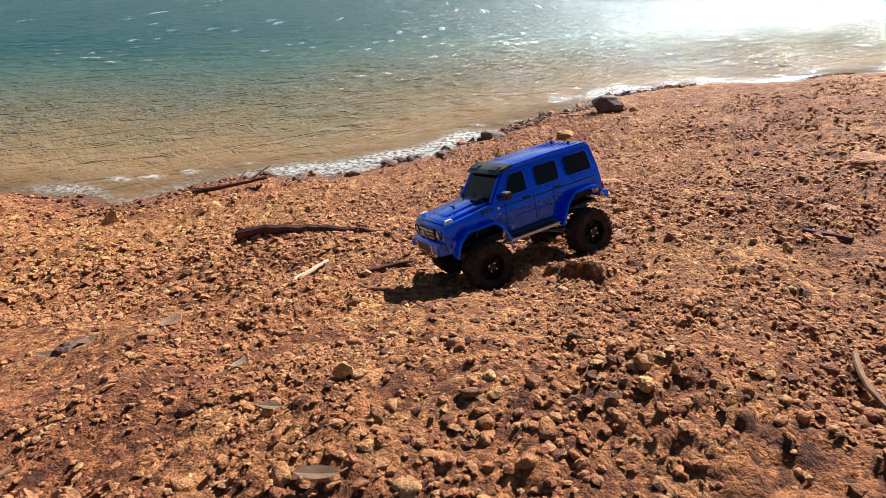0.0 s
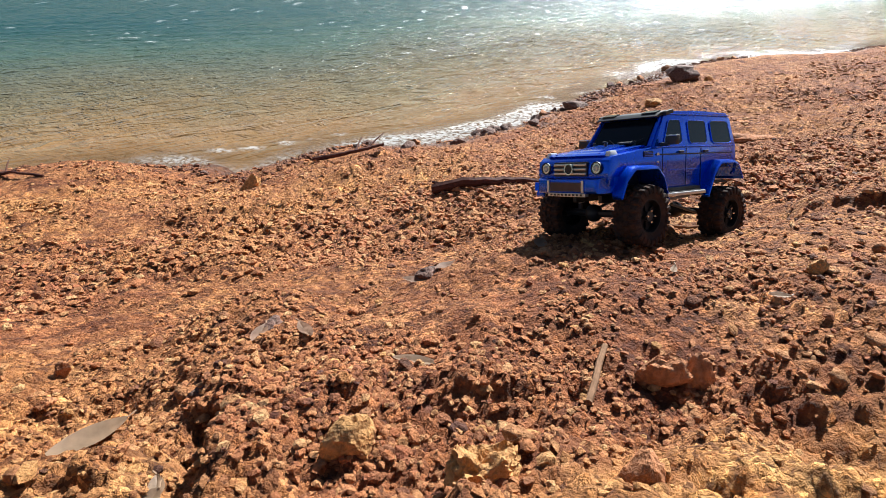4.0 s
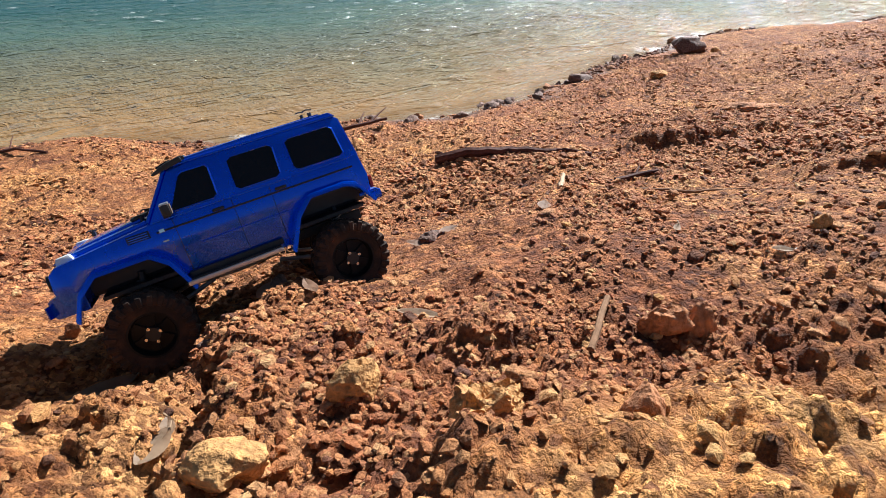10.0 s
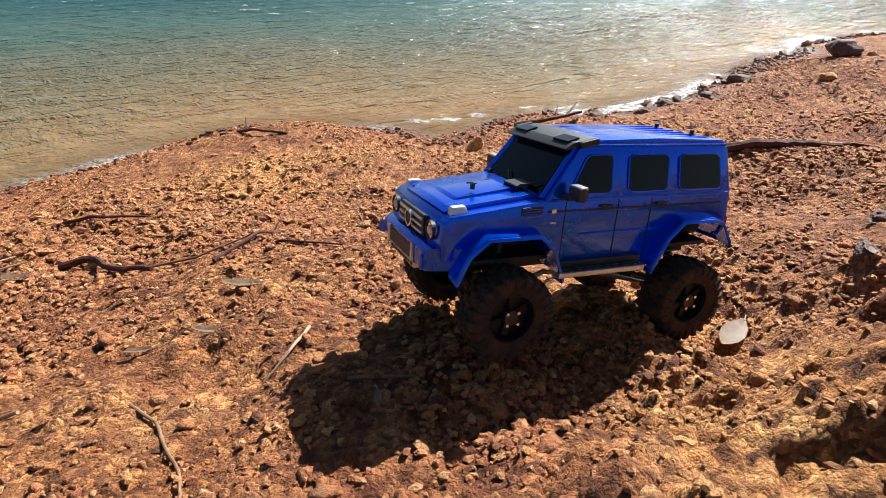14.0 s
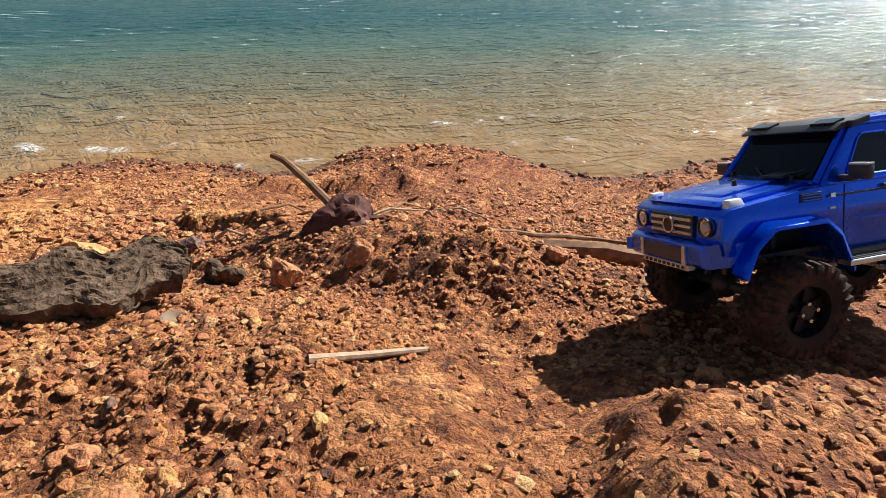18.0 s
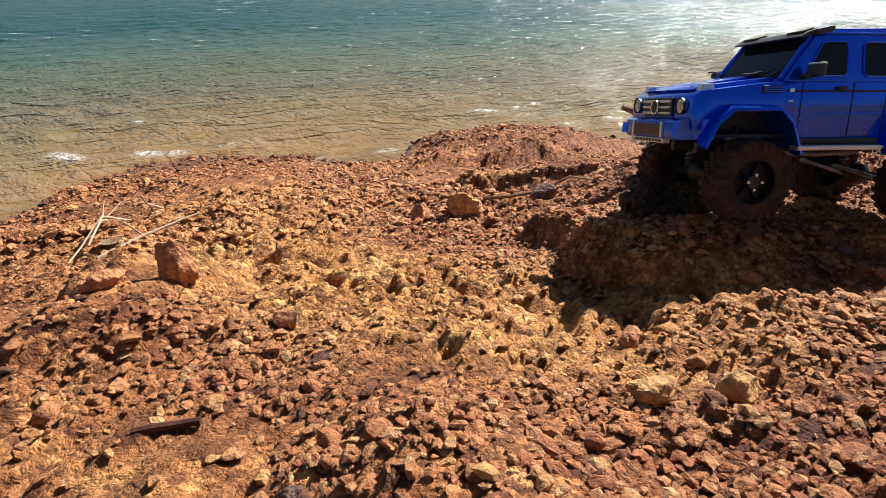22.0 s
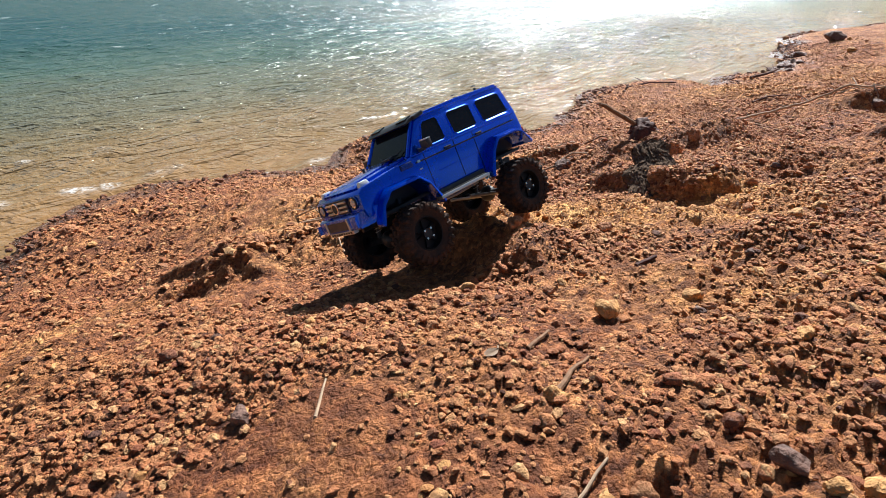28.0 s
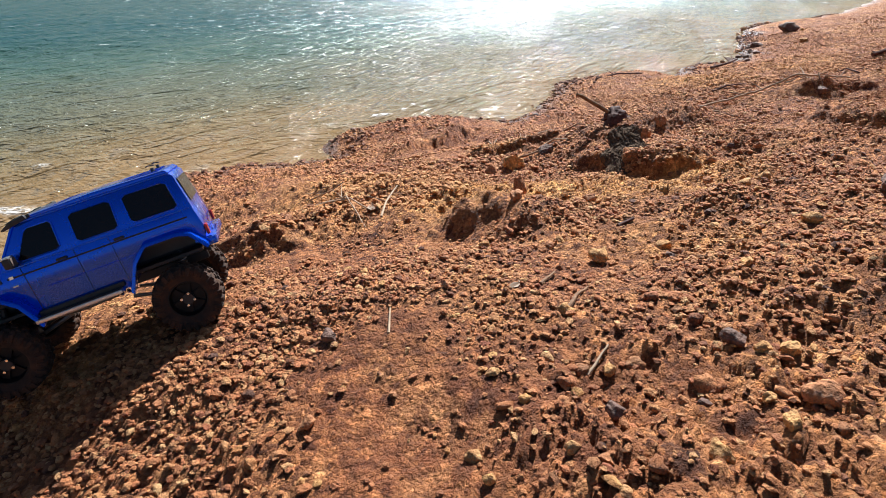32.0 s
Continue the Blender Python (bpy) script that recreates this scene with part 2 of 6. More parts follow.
def cobbled(x, y, size, seed, fill):
    """Stones bedded in cells of the given size: height in cells, and one random number for each stone."""
    table = dice(seed, 6)
    u, v = x / size + 1000.0, y / size + 1000.0
    i, j = np.floor(u).astype(int), np.floor(v).astype(int)
    u, v = (u - i).astype(np.float32), (v - j).astype(np.float32)
    top, tone = np.zeros(u.shape, np.float32), np.full(u.shape, 0.5, np.float32)
    for a in (-1, 0, 1):
        for b in (-1, 0, 1):
            r = table[(i + a) % 256, (j + b) % 256]
            p, q = u - a - 0.15 - 0.7 * r[..., 0], v - b - 0.15 - 0.7 * r[..., 1]
            c, s = np.cos(3.14 * r[..., 2]), np.sin(3.14 * r[..., 2])
            size2 = (0.28 + 0.36 * r[..., 3]) ** 2
            e = ((p * c + q * s) ** 2 * 0.75 + (q * c - p * s) ** 2 * 1.45) / size2
            h = np.where(r[..., 4] < fill, (0.5 + 0.7 * r[..., 5]) * np.sqrt(size2) * (1 - np.minimum(e, 1) ** 2) ** 0.75, 0)
            tone = np.where(h > top, r[..., 0] * 0.5 + r[..., 5] * 0.5, tone)
            top = np.maximum(top, h)
    return top, tone


def shore_distance(x, y):
    """Metres from the water's edge: positive on land, negative over the lake."""
    best = np.full(x.shape, 1e9)
    inside = np.zeros(x.shape, bool)
    ring = np.vstack([SHORE, [(90, -90), (-60, -90)]])
    for (ax, ay), (bx, by) in zip(ring, np.roll(ring, -1, 0)):
        if by != ay:
            cut = ((ay > y) != (by > y)) & (x < (bx - ax) * (y - ay) / (by - ay) + ax)
            inside ^= cut
    for (ax, ay), (bx, by) in zip(SHORE[:-1], SHORE[1:]):
        t = np.clip(((x - ax) * (bx - ax) + (y - ay) * (by - ay)) / ((bx - ax) ** 2 + (by - ay) ** 2), 0, 1)
        best = np.minimum(best, np.hypot(x - ax - t * (bx - ax), y - ay - t * (by - ay)))
    return np.where(inside, best, -best)


def mound(x, y, cx, cy, rx, ry, turn, h, power=2.0):
    c, s = math.cos(radians(turn)), math.sin(radians(turn))
    u, v = ((x - cx) * c + (y - cy) * s) / rx, (-(x - cx) * s + (y - cy) * c) / ry
    q = u * u + v * v
    return h * np.exp(-(q if power == 2 else q * np.sqrt(q) if power == 3 else q * q))


def scarp(x, y, ax, ay, bx, by, h, reach, edge=0.025, wander=0.05, seed=5):
    """A broken edge from a to b: the ground to the right of that line stands h higher and runs out over reach."""
    n = math.hypot(bx - ax, by - ay)
    tx, ty = (bx - ax) / n, (by - ay) / n
    wob = wander * lattice(x, y, 0.16, seed) + 0.7 * wander * lattice(x, y, 0.06, seed + 1) + 0.35 * wander * lattice(x, y, 0.027, seed + 2)
    along = ((x - ax) * tx + (y - ay) * ty) / n
    side = (x - ax) * ty - (y - ay) * tx + wob
    rise = 1 / (1 + np.exp(-np.clip(side / edge, -40, 40)))
    ends = np.clip(np.minimum(along + 0.15, 1.15 - along) / 0.3, 0, 1)
    return h * rise * np.exp(-(np.maximum(side, 0) / reach) ** 2) * ends * ends * (3 - 2 * ends)


def broad(x, y):
    """The beach without its small relief."""
    d = shore_distance(x, y) + 0.10 * lattice(x, y, 0.5, 3) + 0.05 * lattice(x, y, 0.17, 4)
    z = np.interp(d, [-40, -8, -3, -1, -0.25, 0, 0.12, 0.4, 1.0, 2.0, 3.0, 4.0, 6.0, 12.0, 60.0],
                  [-6, -2.2, -0.9, -0.28, -0.07, 0.0, 0.045, 0.10, 0.22, 0.45, 0.70, 0.90, 1.12, 1.5, 5.0])
    z = z + mound(x, y, -5.9, -2.6, 1.6, 1.0, 0, 0.05, 4)
    # gentle swells of the beach
    z = z + mound(x, y, -4.3, -0.1, 0.6, 0.6, 0, 0.117)
    z = z + mound(x, y, -5, -0.45, 0.55, 0.55, 0, 0.061)
    z = z + mound(x, y, -5.6, -0.25, 0.55, 0.55, 0, 0.017)
    z = z + mound(x, y, -6, 0.4, 0.7, 0.7, 0, 0.117)
    z = z + mound(x, y, -5.4, -1.1, 0.6, 0.6, 0, 0.043)
    z = z + mound(x, y, -6.1, -0.95, 0.5, 0.5, 0, 0.078)
    z = z + mound(x, y, -6.3, -1.7, 0.7, 0.7, 0, 0.096)
    z = z + mound(x, y, -6.9, -1.2, 0.6, 0.6, 0, 0.116)
    z = z + mound(x, y, -7.4, -1, 0.6, 0.6, 0, 0.141)
    z = z + mound(x, y, -6.7, -0.3, 0.6, 0.6, 0, 0.075)
    z = z + mound(x, y, -5.2, -2, 0.8, 0.8, 0, 0.187)
    z = z + mound(x, y, -2.1, 0.5, 0.4, 0.4, 0, 0.018)
    z = z + mound(x, y, -1.2, 0.75, 0.35, 0.35, 0, 0.035)
    z = z + mound(x, y, -0.5, 1.05, 0.35, 0.35, 0, 0.059)
    z = z + mound(x, y, -0.6, 0.45, 0.4, 0.4, 0, 0.026)
    z = z + mound(x, y, -3.85, 0.2, 0.35, 0.3, 0, 0.09)
    # headland lumps at the water's edge
    z = z + mound(x, y, -5.55, 2.05, 0.6, 0.28, 8, 0.06, 3)
    z = z + mound(x, y, -2.9, 3.15, 0.5, 0.35, -10, 0.06, 3)
    z = z + mound(x, y, -7.7, 0.82, 0.25, 0.4, 0, 0.03, 3)
    # gully crossed by the wheel tracks, gravel bank on its near side
    z = z + scarp(x, y, -1.04, 0.02, -1.12, 0.72, 0.105, 0.55, 0.02, 0.04)
    z = z + mound(x, y, -1.23, 0.26, 0.23, 0.15, 25, 0.11, 4) - mound(x, y, -1.35, 0.58, 0.15, 0.09, 40, 0.06, 3)
    z = z - mound(x, y, -1.065, 0.30, 0.022, 0.17, 5, 0.035, 3)
    z = z - mound(x, y, -0.90, 0.61, 0.17, 0.11, 10, 0.045, 3)
    z = z + scarp(x, y, -1.0, 0.14, -0.4, 0.36, 0.05, 0.5, 0.02)
    z = z + scarp(x, y, -0.81, 0.08, -0.73, 0.37, 0.045, 0.5, 0.012, 0.03)
    z = z + mound(x, y, -1.55, 0.12, 0.35, 0.14, 10, 0.06, 3)
    z = z + mound(x, y, -1.75, 0.55, 0.5, 0.35, -15, 0.032, 3)
    z = z + mound(x, y, -1.18, 0.94, 0.14, 0.14, 0, 0.045, 3)
    z = z + mound(x, y, -1.9, 2.35, 0.6, 0.4, 10, 0.06, 3)
    z = z + mound(x, y, -0.05, 0.72, 0.8, 0.35, 10, 0.055, 3)
    z = z - mound(x, y, 0.05, 1.42, 0.35, 0.25, 20, 0.045, 3)
    z = z + mound(x, y, -0.55, 1.0, 0.25, 0.2, 20, 0.035, 3)
    # crumbling bank with the stick litter
    z = z + mound(x, y, -3.35, 0.62, 0.38, 0.16, -12, 0.10, 3)
    z = z + scarp(x, y, -2.84, 0.45, -3.42, 0.50, 0.06, 0.35, 0.018, 0.05)
    # bank with the driftwood root, and the hollow below the bark
    z = z + mound(x, y, -4.98, 0.09, 0.48, 0.19, -8, 0.12, 3)
    z = z - mound(x, y, -4.56, -0.12, 0.22, 0.13, 0, 0.045, 3) + mound(x, y, -4.98, -0.42, 0.2, 0.2, 0, 0.05, 3)
    z = z + scarp(x, y, -4.37, -0.80, -4.45, -0.40, 0.085, 0.42, 0.02, 0.035)
    z = z + scarp(x, y, -5.35, -0.74, -5.58, -0.30, 0.074, 0.28, 0.010, 0.03)
    z = z - mound(x, y, -5.46, -0.69, 0.10, 0.05, -58, 0.03, 3) + mound(x, y, -5.30, -0.84, 0.13, 0.07, -15, 0.03, 3)
    z = z + mound(x, y, -5.27, -0.25, 0.17, 0.10, 0, 0.015, 3)
    # bank with the pinnacle
    z = z + scarp(x, y, -6.14, -1.09, -6.29, -0.80, 0.075, 0.24, 0.040, 0.05)
    z = z - mound(x, y, -6.29, -1.01, 0.08, 0.16, 28, 0.025, 3)
    z = z + mound(x, y, -6.85, -0.45, 0.35, 0.18, 20, 0.06, 3)
    z = z + mound(x, y, -6.7, -1.4, 0.5, 0.4, 0, 0.06, 3) + mound(x, y, -6.33, -2.0, 0.26, 0.2, 0, 0.06, 3)
    # ledge beyond the log
    z = z + scarp(x, y, 0.42, 1.96, 0.0, 2.10, 0.07, 0.4, 0.02) + scarp(x, y, 0.47, 1.20, 0.22, 1.29, 0.05, 0.2, 0.014)
    # ochre lips and the headland's broken face
    z = z + scarp(x, y, -6.70, -0.61, -7.06, -0.52, 0.038, 0.25, 0.010) - mound(x, y, -6.93, -0.66, 0.08, 0.04, 0, 0.03, 3)
    z = z + scarp(x, y, -5.35, 1.30, -5.98, 0.85, 0.08, 0.45, 0.02)
    z = z + scarp(x, y, -5.34, 0.20, -5.78, 0.28, 0.06, 0.2, 0.012)
    return z, d


def relief(x, y, d):
    """Small relief: swells, crumbling crust and stones cemented into the clay, with a tone for each stone."""
    rough = np.clip(d / 0.5, 0.15, 1)
    yellow, trodden = ochre(x, y, d), bare(x, y)
    patch = np.clip(0.8 + 0.9 * lattice(x, y, 0.4, 15) + 0.35 * lattice(x, y, 0.11, 16), 0.1, 1.35)
    up = 0.020 * lattice(x, y, 0.33, 11) + 0.013 * lattice(x, y, 0.12, 12) + 0.006 * patch * lattice(x, y, 0.055, 13)
    crust = np.abs(lattice(x, y, 0.036, 17)) + 0.75 * np.abs(lattice(x, y, 0.021, 18)) + 0.5 * np.abs(lattice(x, y, 0.013, 20))
    pits = np.maximum(0, lattice(x, y, 0.05, 19) - 0.2)
    up = up + (0.45 + 0.9 * yellow) * 0.014 * (crust - 0.6) - 0.05 * pits * yellow
    bed = np.clip(patch * (1 - 0.85 * trodden) * (1 - 0.3 * yellow), 0, 1.2)
    top, tone = np.zeros(x.shape, np.float32), np.full(x.shape, 0.5, np.float32)
    for size, seed, fill, proud in ((0.055, 131, 0.25, 0.55), (0.030, 132, 0.48, 0.75), (0.018, 133, 0.85, 0.85)):
        h, t = cobbled(x, y, size, seed, fill)
        h = h * size * proud * bed * (1 + 0.35 * lattice(x, y, size * 0.45, seed + 9))
        tone = np.where(h > top, t, tone)
        top = np.maximum(top, h)
    return rough * (up + top - 0.0040), tone


def ground_height(x, y):
    z, d = broad(x, y)
    return z + relief(x, y, d)[0], d


def ochre(x, y, d):
    """Where the bed is yellow clay rather than red."""
    v = 0.30 * lattice(x, y, 0.7, 21) + 0.22 * lattice(x, y, 0.2, 22) - 0.06
    v = v + mound(x, y, -0.42, 0.2, 0.42, 0.2, 15, 1.0, 4) + mound(x, y, -1.36, 0.22, 0.36, 0.22, 15, 0.75, 4)
    v = v + mound(x, y, -2.2, 2.2, 1.3, 0.8, 15, 0.5, 4) + mound(x, y, -5.75, -0.78, 0.58, 0.27, -20, 1.1, 4)
    v = v + mound(x, y, -6.35, -0.25, 0.5, 0.6, 0, 0.5, 4) + mound(x, y, -7.4, -0.9, 0.7, 0.5, 0, 0.55, 4)
    v = v + mound(x, y, -6.5, -2.4, 1.2, 0.5, 0, 0.4, 4)
    v = v + mound(x, y, -5.55, 0.34, 0.28, 0.12, 10, 0.8, 4) + mound(x, y, -5.95, -1.3, 0.2, 0.3, 40, 0.6, 4) + mound(x, y, -5.29, -0.74, 0.12, 0.09, 0, 0.9, 4)
    return np.clip(v, 0, 1)


def bare(x, y):
    """Where trodden clay lies open between the gravel."""
    v = mound(x, y, -2.25, 0.40, 0.5, 0.22, -15, 0.25, 4) + mound(x, y, -3.02, 0.405, 0.18, 0.06, 18, 1.6, 4) + mound(x, y, -6.12, -1.42, 0.2, 0.13, 30, 0.7, 4) + mound(x, y, -6.6, -1.5, 0.2, 0.1, 20, 0.7, 4)
    v = v + mound(x, y, -0.1, 1.0, 0.35, 0.15, 20, 0.6, 4) + mound(x, y, -0.72, 0.92, 0.09, 0.05, 20, 0.8, 4) + mound(x, y, 0.75, 1.5, 0.3, 0.2, 10, 0.6, 4) + mound(x, y, -3.9, -0.05, 0.3, 0.25, 0, 0.6, 4)
    return np.clip(v + 1.5 * np.maximum(0, lattice(x, y, 0.42, 23) + 0.35 * lattice(x, y, 0.15, 24) - 0.12), 0, 0.92)


def spaced(lo, hi, step, far_lo, far_hi, growth):
    mid = list(np.arange(lo, hi, step))
    for sign, start, stop in ((-1, mid[0], far_lo), (1, mid[-1], far_hi)):
        s, at, out = step, start, []
        while (at - stop) * sign < 0:
            s *= growth if abs(at - start) < 3.2 else 1.1
            at += sign * s
            out.append(at)
        mid = out[::-1] + mid if sign < 0 else mid + out
    return np.array(mid)


def sheet(name, gx, gy, zs, mat, attributes, smooth=True):
    """One continuous grid mesh with float attributes."""
    nx, ny = gx.shape
    co = np.stack([gx, gy, zs], -1).reshape(-1, 3).astype(np.float32)
    i, j = np.meshgrid(np.arange(nx - 1), np.arange(ny - 1), indexing="ij")
    a = (i * ny + j).ravel()
    quads = np.stack([a, a + ny, a + ny + 1, a + 1], -1).astype(np.int32)
    me = bpy.data.meshes.new(name)
    me.vertices.add(len(co))
    me.vertices.foreach_set("co", co.ravel())
    me.loops.add(quads.size)
    me.loops.foreach_set("vertex_index", quads.ravel())
    me.polygons.add(len(quads))
    me.polygons.foreach_set("loop_start", np.arange(0, quads.size, 4, dtype=np.int32))
    me.polygons.foreach_set("use_smooth", np.full(len(quads), smooth))
    me.update()
    me.validate()
    for key, values in attributes.items():
        at = me.attributes.new(key, "FLOAT", "POINT")
        at.data.foreach_set("value", values.ravel().astype(np.float32))
    me.materials.append(mat)
    return new(name, me)


STROLL = np.array([(1.2, 0.6), (0, 0.75), (-1.3, 0.5), (-2.6, 0.3), (-4.3, -0.35), (-5.4, -0.9), (-6.3, -1.4), (-7.0, -1.7)])


def strip(x, far=9.0):
    """Middle line of the walked strip, flattening out far from it."""
    return np.interp(np.clip(x, -7.0 - far, 1.2 + far), STROLL[::-1, 0], STROLL[::-1, 1])


XS = spaced(-7.9, 1.5, 0.0066, -70, 90, 1.04)
VS = spaced(-0.55, 1.1, 0.0066, -70, 70, 1.02)
GX, GV = np.meshgrid(XS, VS, indexing="ij")
GY = strip(GX) + GV
GZ, GD = broad(GX, GY)
UP, TONE = relief(GX, GY, GD)
GZ = GZ + UP
ground = sheet("ground", GX, GY, GZ, SOIL, {"ochre": ochre(GX, GY, GD), "tone": TONE, "wet": np.clip((0.075 + 0.03 * lattice(GX, GY, 0.3, 64) - GZ) / 0.04, 0, 1)})
tagged(ground, "red and ochre clay beach strewn with ironstone gravel", "ground", kind="structure")


def ground_at(x, y):
    """Height of the built ground under one point."""
    return float(ground_height(np.array([[x]]), np.array([[y]]))[0][0, 0])


# ---------------------------------------------------------------- lake
def water_material():
    m, nt, b = material("lake_water", 0.06, spec=0.5)
    b.inputs["IOR"].default_value = 1.33
    v = coords(nt)
    off = nt.nodes.new("ShaderNodeAttribute")
    off.attribute_name = "offshore"
    patch = noise_tex(nt, 0.35, 3, vec=v, dist=0.6)
    a = nt.nodes.new("ShaderNodeMath")
    a.operation = "MULTIPLY_ADD"
    nt.links.new(patch.outputs[0], a.inputs[0])
    a.inputs[1].default_value = 0.25
    nt.links.new(off.outputs["Fac"], a.inputs[2])
    c = ramp(nt, a.outputs[0], [(0.12, (0.29, 0.156, 0.060)), (0.30, (0.19, 0.134, 0.062)), (0.44, (0.128, 0.118, 0.068)),
                                (0.62, (0.065, 0.105, 0.070)), (0.92, (0.015, 0.062, 0.054))])
    # white mixed into the colour: shore foam together with painted sun glitter
    foam_glint = nt.nodes.new("ShaderNodeAttribute")
    foam_glint.attribute_name = "foam_glint"
    fn = noise_tex(nt, 26, 5, 0.65, v, 0.4)
    fm = nt.nodes.new("ShaderNodeMath")
    fm.operation = "MULTIPLY"
    nt.links.new(foam_glint.outputs["Fac"], fm.inputs[0])
    nt.links.new(ramp(nt, fn.outputs[0], [(0.41, (0, 0, 0)), (0.56, (1, 1, 1))]).outputs[0], fm.inputs[1])
    col = mix(nt, fm.outputs[0], c.outputs[0], (0.8, 0.78, 0.74))
    nt.links.new(col, b.inputs["Base Color"])
    # fine ripples roughen the open water
    open_water = ramp(nt, off.outputs["Fac"], [(0.0, (0.05, 0.05, 0.05)), (0.2, (0.09, 0.09, 0.09)), (0.6, (0.19, 0.19, 0.19))])
    nt.links.new(mix(nt, fm.outputs[0], open_water.outputs[0], (0.7, 0.7, 0.7)), b.inputs["Roughness"])

    def ridges(scale, dist, way, narrow):
        """Sharp-crested ripples running the given way."""
        mp = nt.nodes.new("ShaderNodeMapping")
        mp.inputs["Rotation"].default_value = (0, 0, radians(-way))
        nt.links.new(v, mp.inputs[0])
        st = nt.nodes.new("ShaderNodeVectorMath")
        st.operation = "MULTIPLY"
        nt.links.new(mp.outputs[0], st.inputs[0])
        st.inputs[1].default_value = (narrow, 1.0, 1.0)
        n = noise_tex(nt, scale, 2, 0.5, st.outputs[0], dist)
        d = nt.nodes.new("ShaderNodeMath")
        d.operation = "MULTIPLY_ADD"
        nt.links.new(n.outputs[0], d.inputs[0])
        d.inputs[1].default_value, d.inputs[2].default_value = 2.0, -1.0
        e = nt.nodes.new("ShaderNodeMath")
        e.operation = "ABSOLUTE"
        nt.links.new(d.outputs[0], e.inputs[0])
        return e.outputs[0]

    big, small, tiny = ridges(1.25, 0.7, 124, 4.0), ridges(6.0, 0.6, 66, 2.2), ridges(17, 0.6, 58, 2.0)
    h = nt.nodes.new("ShaderNodeMath")
    h.operation = "MULTIPLY_ADD"
    nt.links.new(small, h.inputs[0])
    h.inputs[1].default_value = 0.24
    nt.links.new(big, h.inputs[2])
    g = nt.nodes.new("ShaderNodeMath")
    g.operation = "MULTIPLY_ADD"
    nt.links.new(tiny, g.inputs[0])
    g.inputs[1].default_value = 0.075
    nt.links.new(h.outputs[0], g.inputs[2])
    inv = nt.nodes.new("ShaderNodeMath")
    inv.operation = "MULTIPLY"
    nt.links.new(g.outputs[0], inv.inputs[0])
    inv.inputs[1].default_value = -1.0
    ripple = bump(nt, b, inv.outputs[0], 1.0, 0.1)
    nt.links.new(ramp(nt, off.outputs["Fac"], [(0.0, (0.04, 0.04, 0.04)), (0.10, (0.09, 0.09, 0.09)), (0.25, (0.13, 0.13, 0.13)), (0.55, (0.070, 0.070, 0.070))]).outputs[0], ripple.inputs["Distance"])
    # thin shallows let the bed show through
    tr = nt.nodes.new("ShaderNodeBsdfTransparent")
    ms = nt.nodes.new("ShaderNodeMixShader")
    nt.links.new(ramp(nt, off.outputs["Fac"], [(0.0, (0.45, 0.45, 0.45)), (0.06, (1, 1, 1))]).outputs[0], ms.inputs[0])
    nt.links.new(tr.outputs[0], ms.inputs[1])
    nt.links.new(b.outputs[0], ms.inputs[2])
    nt.links.new(ms.outputs[0], nt.nodes["Material Output"].inputs[0])
    return m


def wave(x, y, way, length, height, seed, sharp=1.6):
    c, s = math.cos(radians(way)), math.sin(radians(way))
    ph = (x * c + y * s) / length + 0.45 * lattice(x, y, length * 2.6, seed) + 0.2 * lattice(x, y, length, seed + 1)
    am = 0.45 + 0.55 * lattice(x, y, length * 3.2, seed + 2)
    return height * am * (2 * (0.5 + 0.5 * np.sin(ph * 2 * math.pi)) ** sharp - 1)


WX = spaced(-10.5, 6, 0.045, -60, 600, 1.07)
WY = spaced(-1.0, 9.0, 0.04, -30, 900, 1.07)
AX, AY = np.meshgrid(WX, WY, indexing="ij")
WD = -shore_distance(AX, AY)
swell = wave(AX, AY, 118, 0.62, 0.012, 31, 2.2) + wave(AX, AY, 66, 0.36, 0.008, 41, 2.2) + wave(AX, AY, 50, 0.21, 0.0045, 51)
calm = np.clip(WD / 0.8, 0.25, 1) * np.clip(1.5 - np.hypot(AX + 3, AY - 2) / 25, 0, 1)
# white flecks on wave crests stand in for sun sparkle
crest_glint = np.clip((swell - 0.0075) / 0.006, 0, 1) * np.clip(0.4 + 1.5 * lattice(AX, AY, 0.9, 61), 0, 1) * 0.9
# wider white edge towards the sun: real foam plus painted glitter
surf_glint = np.clip((AX + 1.5) / 2.5, 0, 1)
lip = np.exp(-((WD - 0.04 - (0.10 + 0.10 * surf_glint) * lattice(AX, AY, 0.35, 62)) / (0.11 + 0.12 * surf_glint)) ** 2) * (1 + 0.4 * surf_glint) * np.clip(0.45 + 1.1 * lattice(AX, AY, 0.8, 63), 0, 1)
water = sheet("water", AX, AY, swell * calm, water_material(),
              {"offshore": np.clip(WD / 10.0, 0, 1), "foam_glint": np.clip(np.maximum(crest_glint, lip * 1.35), 0, 1)})
tagged(water, "murky brown shallows turning teal, with small sunlit waves", "lake", kind="structure")

# ---------------------------------------------------------------- mesh helpers
def part(name, bm, mat, parent, label="", smooth=False, at=None):
    """Links a bmesh as one mesh object under a thing or a part."""
    me = bpy.data.meshes.new(name)
    bm.to_mesh(me)
    bm.free()
    me.materials.append(mat)
    if smooth:
        me.polygons.foreach_set("use_smooth", [True] * len(me.polygons))
        me.set_sharp_from_angle(angle=radians(38))
    ob = new(name, me)
    ob.parent = parent
    if at is not None:
        ob.matrix_basis = at
    if label:
        ob["label"] = label
    return ob


def thing(name, bm, mat, m, label, category, group="", smooth=True):
    ob = part(name, bm, mat, None, "", smooth, m)
    return tagged(ob, label, category, group)


